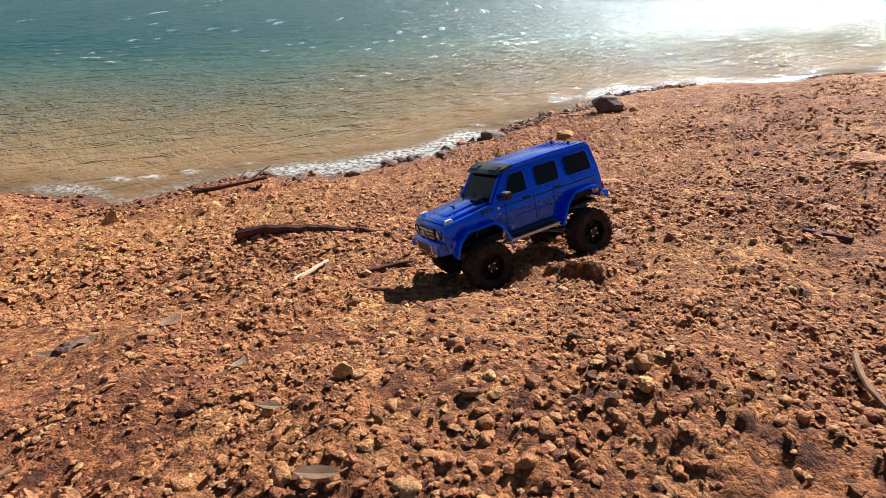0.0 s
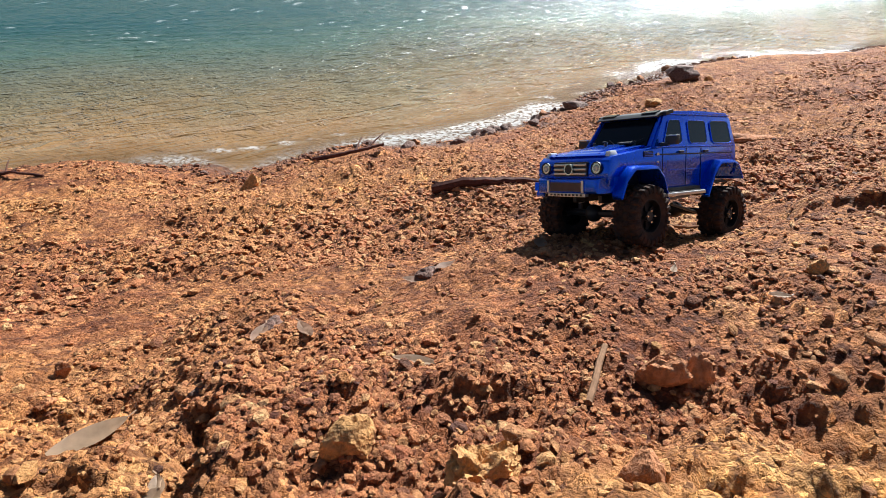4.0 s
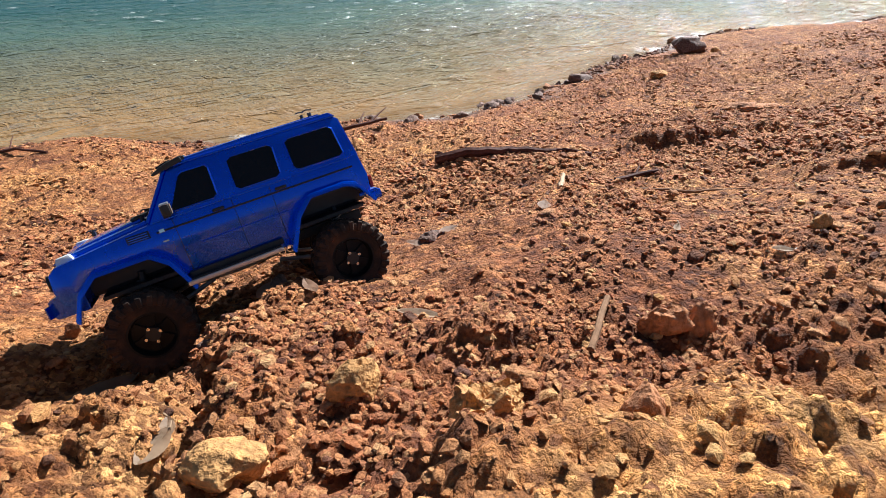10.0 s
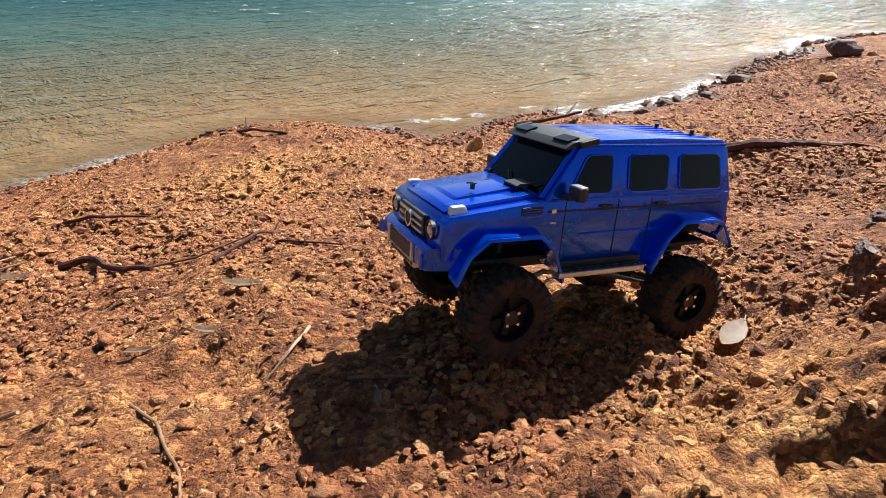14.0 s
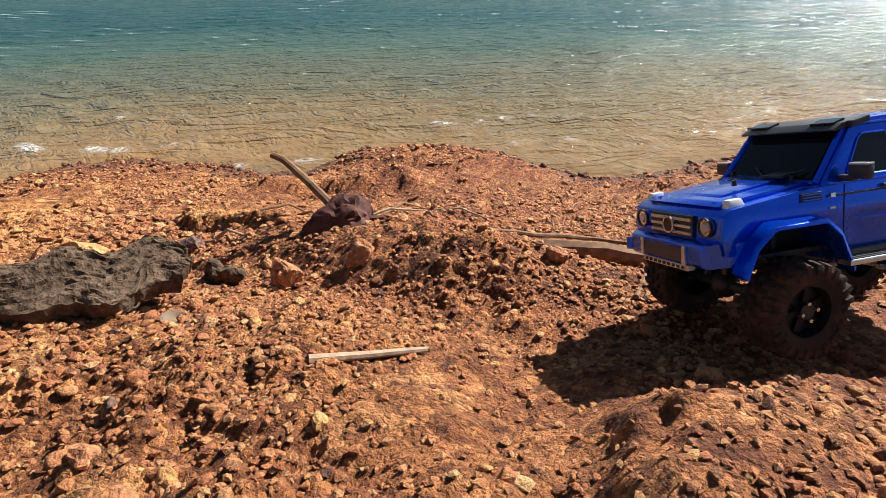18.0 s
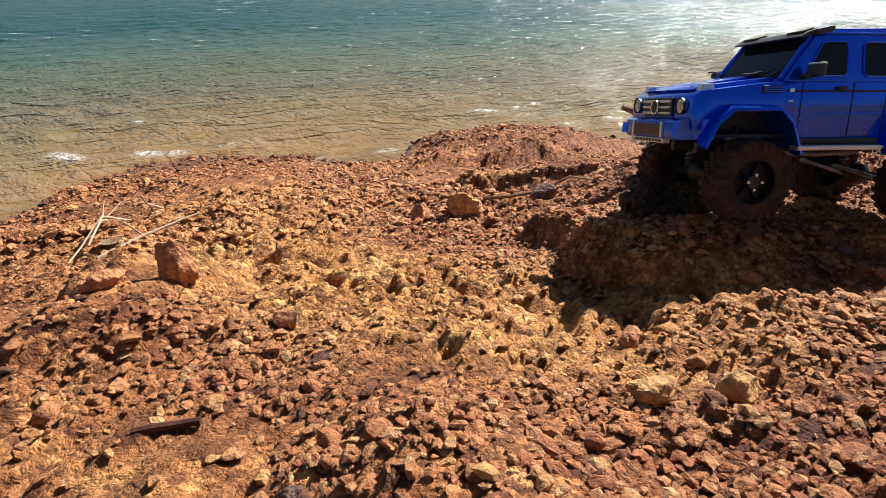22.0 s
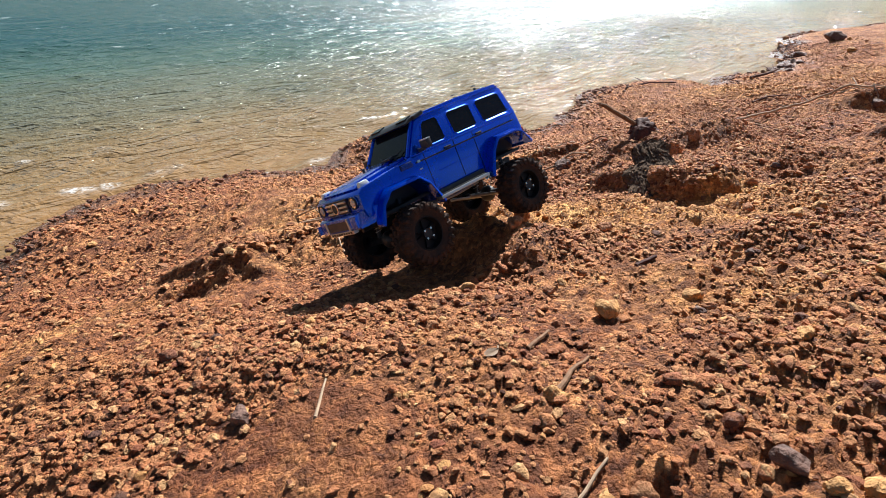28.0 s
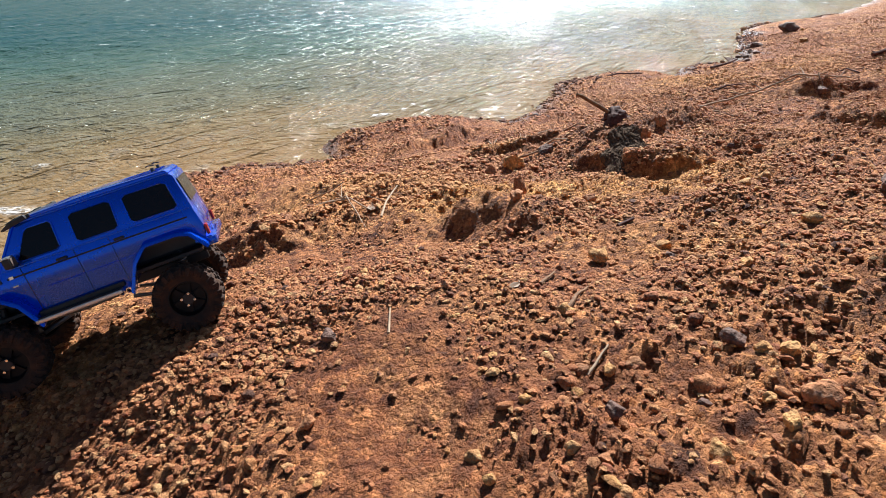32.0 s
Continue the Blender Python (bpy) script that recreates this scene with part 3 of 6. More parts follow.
def box(bm, x, y, z, sx, sy, sz, bevel=0.0, turn=(0, 0, 0), taper=None):
    made = bmesh.ops.create_cube(bm, size=1)["verts"]
    if taper:
        for v in made:
            if v.co.z > 0:
                v.co.x *= taper[0]
                v.co.y *= taper[1]
    for v in made:
        v.co = pose(x, y, z, *turn) @ Vector((v.co.x * sx, v.co.y * sy, v.co.z * sz))
    if bevel:
        edges = list({e for v in made for e in v.link_edges})
        bmesh.ops.bevel(bm, geom=edges, offset=bevel, segments=2, profile=0.6, affect="EDGES")
    return bm


def prism(bm, pts, y0, y1, bevel=0.0, squeeze=None):
    """A side profile of (x, z) points carried from y0 to y1."""
    a = [bm.verts.new((x, y0, z)) for x, z in pts]
    b = [bm.verts.new((x, y1, z)) for x, z in pts]
    if squeeze:
        for v in a + b:
            v.co.y = squeeze(v.co)
    n = len(pts)
    bm.faces.new(a)
    bm.faces.new(b[::-1])
    for i in range(n):
        bm.faces.new((a[i], b[i], b[(i + 1) % n], a[(i + 1) % n]))
    bmesh.ops.recalc_face_normals(bm, faces=bm.faces)
    if bevel:
        bmesh.ops.bevel(bm, geom=list(bm.edges), offset=bevel, segments=2, profile=0.6, affect="EDGES", clamp_overlap=True)
    return bm


def tube(bm, pts, r, sides=8, taper=1.0):
    """A bent round bar through the points."""
    pts = [Vector(p) for p in pts]
    rings = []
    for i, p in enumerate(pts):
        d = (pts[min(i + 1, len(pts) - 1)] - pts[max(i - 1, 0)]).normalized()
        u = d.orthogonal().normalized() if not rings else (rings[-1][1] - d * rings[-1][1].dot(d)).normalized()
        w = d.cross(u)
        rr = r * (1 + (taper - 1) * i / max(1, len(pts) - 1))
        ring = [bm.verts.new(p + (u * math.cos(2 * math.pi * k / sides) + w * math.sin(2 * math.pi * k / sides)) * rr) for k in range(sides)]
        rings.append((ring, u))
    for (a, _), (b, _) in zip(rings, rings[1:]):
        for k in range(sides):
            bm.faces.new((a[k], a[(k + 1) % sides], b[(k + 1) % sides], b[k]))
    bm.faces.new(rings[0][0][::-1])
    bm.faces.new(rings[-1][0])
    return bm


def disc(bm, m, r, depth, seg=20, r2=None):
    bmesh.ops.create_cone(bm, segments=seg, radius1=r, radius2=r if r2 is None else r2, depth=depth, cap_ends=True, matrix=m)
    return bm


def lathe(bm, prof, seg=36):
    """A closed ring of (radius, along) points spun about the y axis."""
    rings = []
    for k in range(seg):
        a = 2 * math.pi * k / seg
        rings.append([bm.verts.new((r * math.cos(a), y, r * math.sin(a))) for r, y in prof])
    n = len(prof)
    for k in range(seg):
        p, q = rings[k], rings[(k + 1) % seg]
        for i in range(n):
            bm.faces.new((p[i], p[(i + 1) % n], q[(i + 1) % n], q[i]))
    bmesh.ops.recalc_face_normals(bm, faces=bm.faces)
    return bm


# ---------------------------------------------------------------- the model car
def paint_material():
    """Metallic blue under a clear coat, with a little clay dust."""
    m, nt, b = material("cobalt_paint", 0.3, 0.75)
    v = coords(nt)
    n1, n2 = noise_tex(nt, 9, 5, 0.6, v), noise_tex(nt, 160, 4, 0.6, v)
    c = mix(nt, 0.3, (0.001, 0.085, 0.74), ramp(nt, n1.outputs[0], [(0.35, (0.001, 0.065, 0.56)), (0.7, (0.002, 0.12, 0.86))]).outputs[0])
    dust = mix(nt, ramp(nt, n2.outputs[0], [(0.56, (0, 0, 0)), (0.75, (0.06, 0.06, 0.06))]).outputs[0], c, (0.20, 0.11, 0.07))
    nt.links.new(dust, b.inputs["Base Color"])
    nt.links.new(ramp(nt, n1.outputs[0], [(0.3, (0.20, 0.20, 0.20)), (0.7, (0.32, 0.32, 0.32))]).outputs[0], b.inputs["Roughness"])
    b.inputs["Coat Weight"].default_value = 0.7
    b.inputs["Coat Roughness"].default_value = 0.03
    return m


def tyre_material():
    m, nt, b = material("muddy_rubber", 0.9, spec=0.2)
    v = coords(nt)
    n1, n2 = noise_tex(nt, 35, 5, 0.6, v), noise_tex(nt, 200, 4, 0.6, v)
    c = mix(nt, ramp(nt, n1.outputs[0], [(0.42, (0.1, 0.1, 0.1)), (0.7, (0.7, 0.7, 0.7))]).outputs[0], (0.022, 0.019, 0.018), (0.12, 0.055, 0.028))
    nt.links.new(c, b.inputs["Base Color"])
    bump(nt, b, n2.outputs[0], 0.5, 0.003)
    return m


PAINT, RUBBER = paint_material(), tyre_material()
TINT = plain("tinted_film", (0.006, 0.006, 0.008), 0.12, vary=0.15, scale=20, spec=0.25)
SCREEN = plain("tinted_windscreen", (0.006, 0.007, 0.011), 0.1, vary=0.2, scale=15, spec=0.12)
BLACK = plain("black_plastic", (0.022, 0.02, 0.02), 0.5, vary=0.3)
SILVER = plain("brushed_silver", (0.62, 0.6, 0.57), 0.32, 0.9, vary=0.12, scale=150)
CHROME = plain("chrome_plastic", (0.75, 0.74, 0.72), 0.15, 1.0, vary=0.06)
RIM = plain("matt_black_rim", (0.008, 0.007, 0.007), 0.55, vary=0.3, spec=0.25)
DUSTY = plain("dusty_dark_panel", (0.10, 0.065, 0.05), 0.7, vary=0.35, scale=40)
STEEL = plain("dull_steel", (0.3, 0.28, 0.26), 0.45, 0.8, vary=0.3)
LAMP = plain("headlamp_lens", (0.55, 0.52, 0.48), 0.12, 0.3, vary=0.1)
RED = plain("tail_lamp_red", (0.45, 0.02, 0.015), 0.2, vary=0.1)
WHITE_LENS = plain("clear_lens", (0.7, 0.7, 0.68), 0.15, vary=0.05)
BRASS = plain("bright_bolt", (0.75, 0.70, 0.6), 0.25, 0.9, vary=0.1)

WHEEL_R, HUB_Z, TRACK, AXLE, FRONT = 0.068, 0.079, 0.108, 0.162, 0.171
car = tagged(new("toy_car"), "cobalt blue plastic model off-road car on big muddy tyres", "toy car")


def arch(cx):
    """Underside of the shell over a wheel: a clipped octagon."""
    return [(cx - 0.083, 0.118), (cx - 0.058, 0.168), (cx - 0.038, 0.182), (cx + 0.040, 0.182), (cx + 0.066, 0.162), (cx + 0.080, 0.122)]


# lower shell: sides, wings and tail in one moulding
profile = [(-0.238, 0.150)] + arch(-AXLE)[1:] + [(-0.075, 0.118)] + [(0.082, 0.118)] + arch(FRONT)[1:5] + [(0.238, 0.150), (0.268, 0.150),
           (0.273, 0.176), (0.270, 0.203), (0.258, 0.212), (0.118, 0.228), (-0.236, 0.228), (-0.242, 0.190)]
body = part("body", prism(bmesh.new(), profile, -0.098, 0.098, 0.0035), PAINT, car, "glossy cobalt blue shell with sharp creases", True)
# bonnet with its raised centre
bm = bmesh.new()
prism(bm, [(0.120, 0.226), (0.255, 0.211), (0.262, 0.214), (0.250, 0.2195), (0.120, 0.2345)], -0.078, 0.078, 0.002)
part("bonnet", bm, PAINT, car, smooth=True)
bm = bmesh.new()
prism(bm, [(0.125, 0.232), (0.238, 0.2195), (0.228, 0.2245), (0.125, 0.2385)], -0.046, 0.046, 0.0015)
part("bonnet_bulge", bm, PAINT, car, smooth=True)
for y in (0.060, -0.060):
    bm = bmesh.new()
    box(bm, 0.19, y, 0.2245, 0.13, 0.004, 0.0035, 0.001, (0, 6.2, 0))
    part("bonnet_rib", bm, PAINT, car)


# cabin with leaning sides
def lean(co):
    return math.copysign(np.interp(co.z, [0.228, 0.300, 0.312], [0.0985, 0.0845, 0.080]), co.y)


part("cabin", prism(bmesh.new(), [(-0.237, 0.226), (0.116, 0.226), (0.062, 0.298), (0.052, 0.305), (-0.215, 0.305), (-0.226, 0.296)], -0.1, 0.1, 0.003, lean), PAINT, car, smooth=True)
part("roof", prism(bmesh.new(), [(-0.222, 0.303), (0.050, 0.303), (0.046, 0.309), (-0.08, 0.3125), (-0.214, 0.310)], -0.082, 0.082, 0.0025), PAINT, car, "blue roof with long pressed ribs", True)
for y in (-0.06, -0.036, -0.012, 0.012, 0.036, 0.06):
    part("roof_rib", box(bmesh.new(), -0.1, y, 0.3107, 0.2, 0.004, 0.0022, 0.0008, (0, 0.4, 0)), PAINT, car)
for s in (1, -1):
    part("rain_gutter", box(bmesh.new(), -0.085, s * 0.0835, 0.3025, 0.272, 0.005, 0.003, 0.001), PAINT, car)


def pane(name, corners, y_of, s, mat):
    """A window of rounded corners lying on the leaning side, with a raised rim."""
    ring = []
    for i, (x, z) in enumerate(corners):
        for j in (-1, 1):
            nx, nz = corners[(i + j) % 4]
            ring.append((x + (nx - x) * 0.10, z + (nz - z) * 0.10))
    def at(x, z, out):
        return Vector((x, s * (y_of(z) + out), z))
    bm = bmesh.new()
    top = [bm.verts.new(at(x, z, 0.0011)) for x, z in ring]
    low = [bm.verts.new(at(x, z, -0.002)) for x, z in ring]
    bm.faces.new(top)
    for i in range(len(ring)):
        bm.faces.new((top[i], low[i], low[(i + 1) % len(ring)], top[(i + 1) % len(ring)]))
    bmesh.ops.recalc_face_normals(bm, faces=bm.faces)
    win = part(name, bm, mat, car, "near-black tinted window")
    bm = bmesh.new()
    tube(bm, [at(x, z, 0.0008) for x, z in ring + ring[:1]], 0.0013, 5)
    part("window_trim", bm, PAINT, win)
    return win


side_y = lambda z: float(np.interp(z, [0.228, 0.300], [0.0985, 0.0845]))
for s in (1, -1):
    pane("side_window", [(0.080, 0.235), (0.048, 0.289), (0.003, 0.289), (0.005, 0.235)], side_y, s, TINT)
    pane("side_window", [(-0.025, 0.235), (-0.0265, 0.289), (-0.1035, 0.289), (-0.1005, 0.235)], side_y, s, TINT)
    pane("side_window", [(-0.125, 0.235), (-0.124, 0.289), (-0.208, 0.289), (-0.2135, 0.235)], side_y, s, TINT)
    # rub strip, door seams, handles, sill, louvre and badge
    part("rub_strip", box(bmesh.new(), -0.055, s * 0.0985, 0.212, 0.33, 0.003, 0.0030, 0.001), BLACK, car)
    part("crease", box(bmesh.new(), -0.03, s * 0.0985, 0.176, 0.17, 0.003, 0.0022, 0.0008), PAINT, car)
    part("belt_line", box(bmesh.new(), -0.06, s * 0.0990, 0.2285, 0.34, 0.0032, 0.0025, 0.0008), PAINT, car)
    for x in (0.082, -0.0115, -0.075):
        part("door_seam", box(bmesh.new(), x, s * 0.0983, 0.176, 0.0008, 0.0014, 0.098), BLACK, car)
    for x in (0.012, -0.092):
        part("door_handle", box(bmesh.new(), x, s * 0.1005, 0.217, 0.019, 0.005, 0.005, 0.0015), BLACK, car)
    vent = part("side_vent", box(bmesh.new(), 0.137, s * 0.0986, 0.214, 0.034, 0.003, 0.012, 0.001), BLACK, car)
    for z in (0.2105, 0.214, 0.2175):
        part("louvre", box(bmesh.new(), 0.137, s * 0.1002, z, 0.03, 0.002, 0.0014), PAINT, vent)
    part("badge", box(bmesh.new(), 0.102, s * 0.0992, 0.213, 0.008, 0.002, 0.006, 0.0005), CHROME, car)
    part("badge", box(bmesh.new(), 0.102, s * 0.0992, 0.196, 0.009, 0.002, 0.003, 0.0005), SILVER, car)
    # running board with tread strips and twin exhaust tips
    step = part("running_board", box(bmesh.new(), 0.018, s * 0.112, 0.1225, 0.156, 0.021, 0.008, 0.002), SILVER, car, "silver running board with tread strips")
    for y in (0.105, 0.112, 0.119):
        part("tread_strip", box(bmesh.new(), 0.018, s * y, 0.127, 0.150, 0.0028, 0.002), BLACK, step)
    part("sill", box(bmesh.new(), 0.012, s * 0.1, 0.132, 0.155, 0.010, 0.010, 0.002), BLACK, car)
    for x in (-0.056, -0.070):
        bm = lathe(bmesh.new(), [(0.0062, 0.0), (0.0062, 0.02), (0.0045, 0.02), (0.0045, 0.0)], 14)
        part("exhaust_tip", bm, CHROME, car, at=pose(x, s * 0.104 - (0.01 if s > 0 else 0.01), 0.1175))
    # wing mirror
    bm = bmesh.new()
    box(bm, 0.083, s * 0.122, 0.243, 0.014, 0.028, 0.021, 0.005)
    mirror = part("mirror", bm, BLACK, car, "black door mirror with a dusty face", True)
    part("mirror_arm", box(bmesh.new(), 0.086, s * 0.105, 0.234, 0.010, 0.022, 0.008, 0.002), BLACK, mirror)
    part("mirror_glass", box(bmesh.new(), 0.0755, s * 0.122, 0.243, 0.001, 0.022, 0.015), DUSTY, mirror)
    part("mirror_cap", box(bmesh.new(), 0.083, s * 0.122, 0.2525, 0.013, 0.026, 0.003, 0.001), SILVER, mirror)


def flare(cx, s):
    """Wheel-arch flare: a ledge that follows the clipped arch."""
    path = [(cx - 0.088, 0.116), (cx - 0.064, 0.168), (cx - 0.040, 0.188), (cx + 0.042, 0.188), (cx + 0.070, 0.166), (cx + 0.088, 0.128)]
    if cx < 0:
        path = [(cx - 0.078, 0.150), (cx - 0.052, 0.186), (cx - 0.030, 0.193), (cx + 0.034, 0.193), (cx + 0.062, 0.168), (cx + 0.090, 0.114)]
    inner = [(x + (cx - x) * 0.06, z - 0.007) for x, z in path]
    bm = bmesh.new()
    rows = []
    for (x, z), (ix, iz) in zip(path, inner):
        rows.append([bm.verts.new((x, s * 0.0965, z + 0.003)), bm.verts.new((x, s * 0.1205, z - 0.001)), bm.verts.new((ix, s * 0.1225, iz)), bm.verts.new((ix, s * 0.0965, iz + 0.001))])
    for a, b in zip(rows, rows[1:]):
        for i in range(4):
            bm.faces.new((a[i], a[(i + 1) % 4], b[(i + 1) % 4], b[i]))
    bm.faces.new(rows[0])
    bm.faces.new(rows[-1][::-1])
    bmesh.ops.recalc_face_normals(bm, faces=bm.faces)
    bmesh.ops.bevel(bm, geom=list(bm.edges), offset=0.0014, segments=2, affect="EDGES")
    part("wheel_flare", bm, PAINT, car, smooth=True)


for cx in (FRONT, -AXLE):
    for s in (1, -1):
        flare(cx, s)
        part("inner_arch", box(bmesh.new(), cx, s * 0.072, 0.182, 0.13, 0.05, 0.006), BLACK, car)

for cx in (FRONT, -AXLE):
    part("inner_tub", box(bmesh.new(), cx, 0, 0.172, 0.15, 0.105, 0.06, 0.008), BLACK, car)

# windscreen, visor and roof light slots
bm = bmesh.new()
box(bm, 0.0905, 0, 0.2635, 0.002, 0.152, 0.074, 0.0, (0, -36.9, 0), (1, 0.93))
screen = part("windscreen", bm, SCREEN, car, "dark reflecting windscreen")
for s in (1, -1):
    part("screen_pillar", tube(bmesh.new(), [(0.117, s * 0.086, 0.229), (0.064, s * 0.0775, 0.300)], 0.0042, 6), PAINT, screen)
    part("wiper", tube(bmesh.new(), [(0.121, s * 0.02 + 0.02, 0.237), (0.109, s * 0.045 + 0.02, 0.248)], 0.0013, 5), BLACK, screen)
bm = bmesh.new()
prism(bm, [(0.030, 0.3125), (0.070, 0.306), (0.086, 0.297), (0.083, 0.2945), (0.060, 0.300), (0.030, 0.306)], -0.083, 0.083, 0.0015)
visor = part("sun_visor", bm, BLACK, car, "matt black sun visor with dark plates for its shaded lamp slots", True)
for s in (1, -1):
    # near-black raised plates paint the shade inside the recessed lamp slots
    part("visor_lamp", box(bmesh.new(), 0.066, s * 0.055, 0.3077, 0.020, 0.038, 0.003, 0.001, (0, 16, 0)), TINT, visor)
    part("visor_end", box(bmesh.new(), 0.050, s * 0.088, 0.306, 0.03, 0.010, 0.009, 0.002, (0, 12, 0)), BLACK, visor)
for x, y in ((0.20, 0.035), (0.125, 0.055), (0.125, -0.055), (-0.19, 0.04), (-0.19, -0.04)):
    z = 0.233 if x > 0.1 else 0.315
    clip = part("body_clip", disc(bmesh.new(), pose(x, y, z + (0.004 if x > 0.1 else 0)), 0.0035, 0.008, 10), BLACK, car)
    part("clip_ring", tube(bmesh.new(), [(x - 0.006, y, z + 0.008), (x + 0.004, y + 0.003, z + 0.010), (x + 0.010, y, z + 0.009)], 0.0012, 5), BLACK, clip)
part("bonnet_scoop", box(bmesh.new(), 0.128, 0.038, 0.2405, 0.028, 0.036, 0.004, 0.001, (0, 6, 0)), BLACK, car)

# nose: grille, badge, lamps, bumper
part("rear_window", box(bmesh.new(), -0.2325, 0, 0.262, 0.002, 0.14, 0.05, 0, (0, 8.4, 0)), TINT, car)
grille = part("grille", box(bmesh.new(), 0.2735, 0, 0.186, 0.006, 0.092, 0.031, 0.001), BLACK, car, "black grille with silver bars")
for z in (0.1765, 0.186, 0.1955):
    part("grille_bar", box(bmesh.new(), 0.2772, 0, z, 0.005, 0.090, 0.0042, 0.001), SILVER, grille)
bm = lathe(bmesh.new(), [(0.0125, 0.0), (0.0125, 0.004), (0.0098, 0.004), (0.0098, 0.0)], 24)
part("badge_disc", disc(bmesh.new(), pose(0.279, 0, 0.186, 0, 90, 0), 0.0108, 0.004, 22), BLACK, grille)
part("badge_ring", bm, CHROME, grille, at=pose(0.2785, 0, 0.186, 0, 0, -90))
for s in (1, -1):
    lamp = part("headlamp", disc(bmesh.new(), pose(0.2725, s * 0.0705, 0.188, 0, 90, 0), 0.0122, 0.008, 22), CHROME, car)
    part("lens", disc(bmesh.new(), pose(0.277, s * 0.0705, 0.188, 0, 90, 0), 0.0078, 0.003, 20, 0.006), LAMP, lamp)
    bm = lathe(bmesh.new(), [(0.0135, 0.0), (0.0135, 0.004), (0.0115, 0.004), (0.0115, 0.0)], 22)
    part("lamp_rim", bm, BLACK, lamp, at=pose(0.274, s * 0.0705, 0.188, 0, 0, -90))
    bm = bmesh.new()
    box(bm, 0.2435, s * 0.0825, 0.2175, 0.027, 0.016, 0.011, 0.002, (0, 4, 0), (0.7, 0.7))
    part("indicator", bm, WHITE_LENS, car, "bright silver wing indicator", True)
    part("bumper_bar", box(bmesh.new(), 0.2925, s * 0.048, 0.150, 0.004, 0.0065, 0.026, 0.001), SILVER, car)
    part("tail_lamp", box(bmesh.new(), -0.2445, s * 0.088, 0.176, 0.006, 0.016, 0.022, 0.002), RED, car)
bm = bmesh.new()
prism(bm, [(0.235, 0.136), (0.286, 0.134), (0.291, 0.140), (0.291, 0.164), (0.278, 0.1685), (0.235, 0.1685)], -0.104, 0.104, 0.003,
      lambda co: math.copysign(0.104 - max(0.0, co.x - 0.262) * 0.8, co.y))
bumper = part("front_bumper", bm, PAINT, car, smooth=True)
part("bumper_panel", box(bmesh.new(), 0.2912, 0, 0.149, 0.002, 0.088, 0.019), DUSTY, bumper)
for s in (1, -1):
    part("bumper_panel", box(bmesh.new(), 0.2835, s * 0.074, 0.149, 0.003, 0.036, 0.019, 0, (0, 0, -s * 38)), PAINT, bumper)
skid = part("skid_plate", box(bmesh.new(), 0.284, 0, 0.1315, 0.012, 0.105, 0.008, 0.001), SILVER, bumper)
for k in range(9):
    part("drain_hole", box(bmesh.new(), 0.2905, (k - 4) * 0.0105, 0.1315, 0.001, 0.0055, 0.004), BLACK, skid)
part("rear_bumper", box(bmesh.new(), -0.246, 0, 0.152, 0.018, 0.205, 0.016, 0.003), PAINT, car, smooth=True)
part("fuel_flap", box(bmesh.new(), -0.232, 0.100, 0.160, 0.035, 0.006, 0.006, 0.002), PAINT, car)

# running gear
for s in (1, -1):
    part("chassis_rail", box(bmesh.new(), 0, s * 0.036, 0.118, 0.44, 0.010, 0.018, 0.002), BLACK, car)
part("gearbox", box(bmesh.new(), 0.0, 0, 0.116, 0.085, 0.058, 0.034, 0.006), BLACK, car)
part("side_pipe", tube(bmesh.new(), [(-0.05, 0.085, 0.112), (0.02, 0.080, 0.108), (0.09, 0.078, 0.112)], 0.0035, 8), STEEL, car)
part("floor_pan", box(bmesh.new(), 0, 0, 0.140, 0.44, 0.17, 0.006), BLACK, car)


def axle(cx):
    bm = bmesh.new()
    tube(bm, [(0, -TRACK + 0.012, 0), (0, TRACK - 0.012, 0)], 0.0085, 12)
    bmesh.ops.create_uvsphere(bm, u_segments=14, v_segments=10, radius=0.021, matrix=pose(0, -0.02, 0))
    ob = part("axle", bm, BLACK, car, "black beam axle with a round gear housing", True, pose(cx, 0, HUB_Z))
    for s in (1, -1):
        shock = part("shock_absorber", tube(bmesh.new(), [(0, s * 0.062, 0.006), (-0.012, s * 0.055, 0.085)], 0.0055, 10), BLACK, ob)
        pts = [Vector((0, s * 0.062, 0.006)).lerp(Vector((-0.012, s * 0.055, 0.085)), 0.2 + 0.65 * k / 48)
               + Vector((math.cos(k * 0.8), math.sin(k * 0.8), 0)) * 0.0085 for k in range(49)]
        part("spring", tube(bmesh.new(), pts, 0.0012, 5), STEEL, shock)
        part("link_arm", tube(bmesh.new(), [(0, s * 0.045, -0.004), (-math.copysign(0.11, cx), s * 0.038, 0.026)], 0.004, 8), STEEL, ob)
    return ob


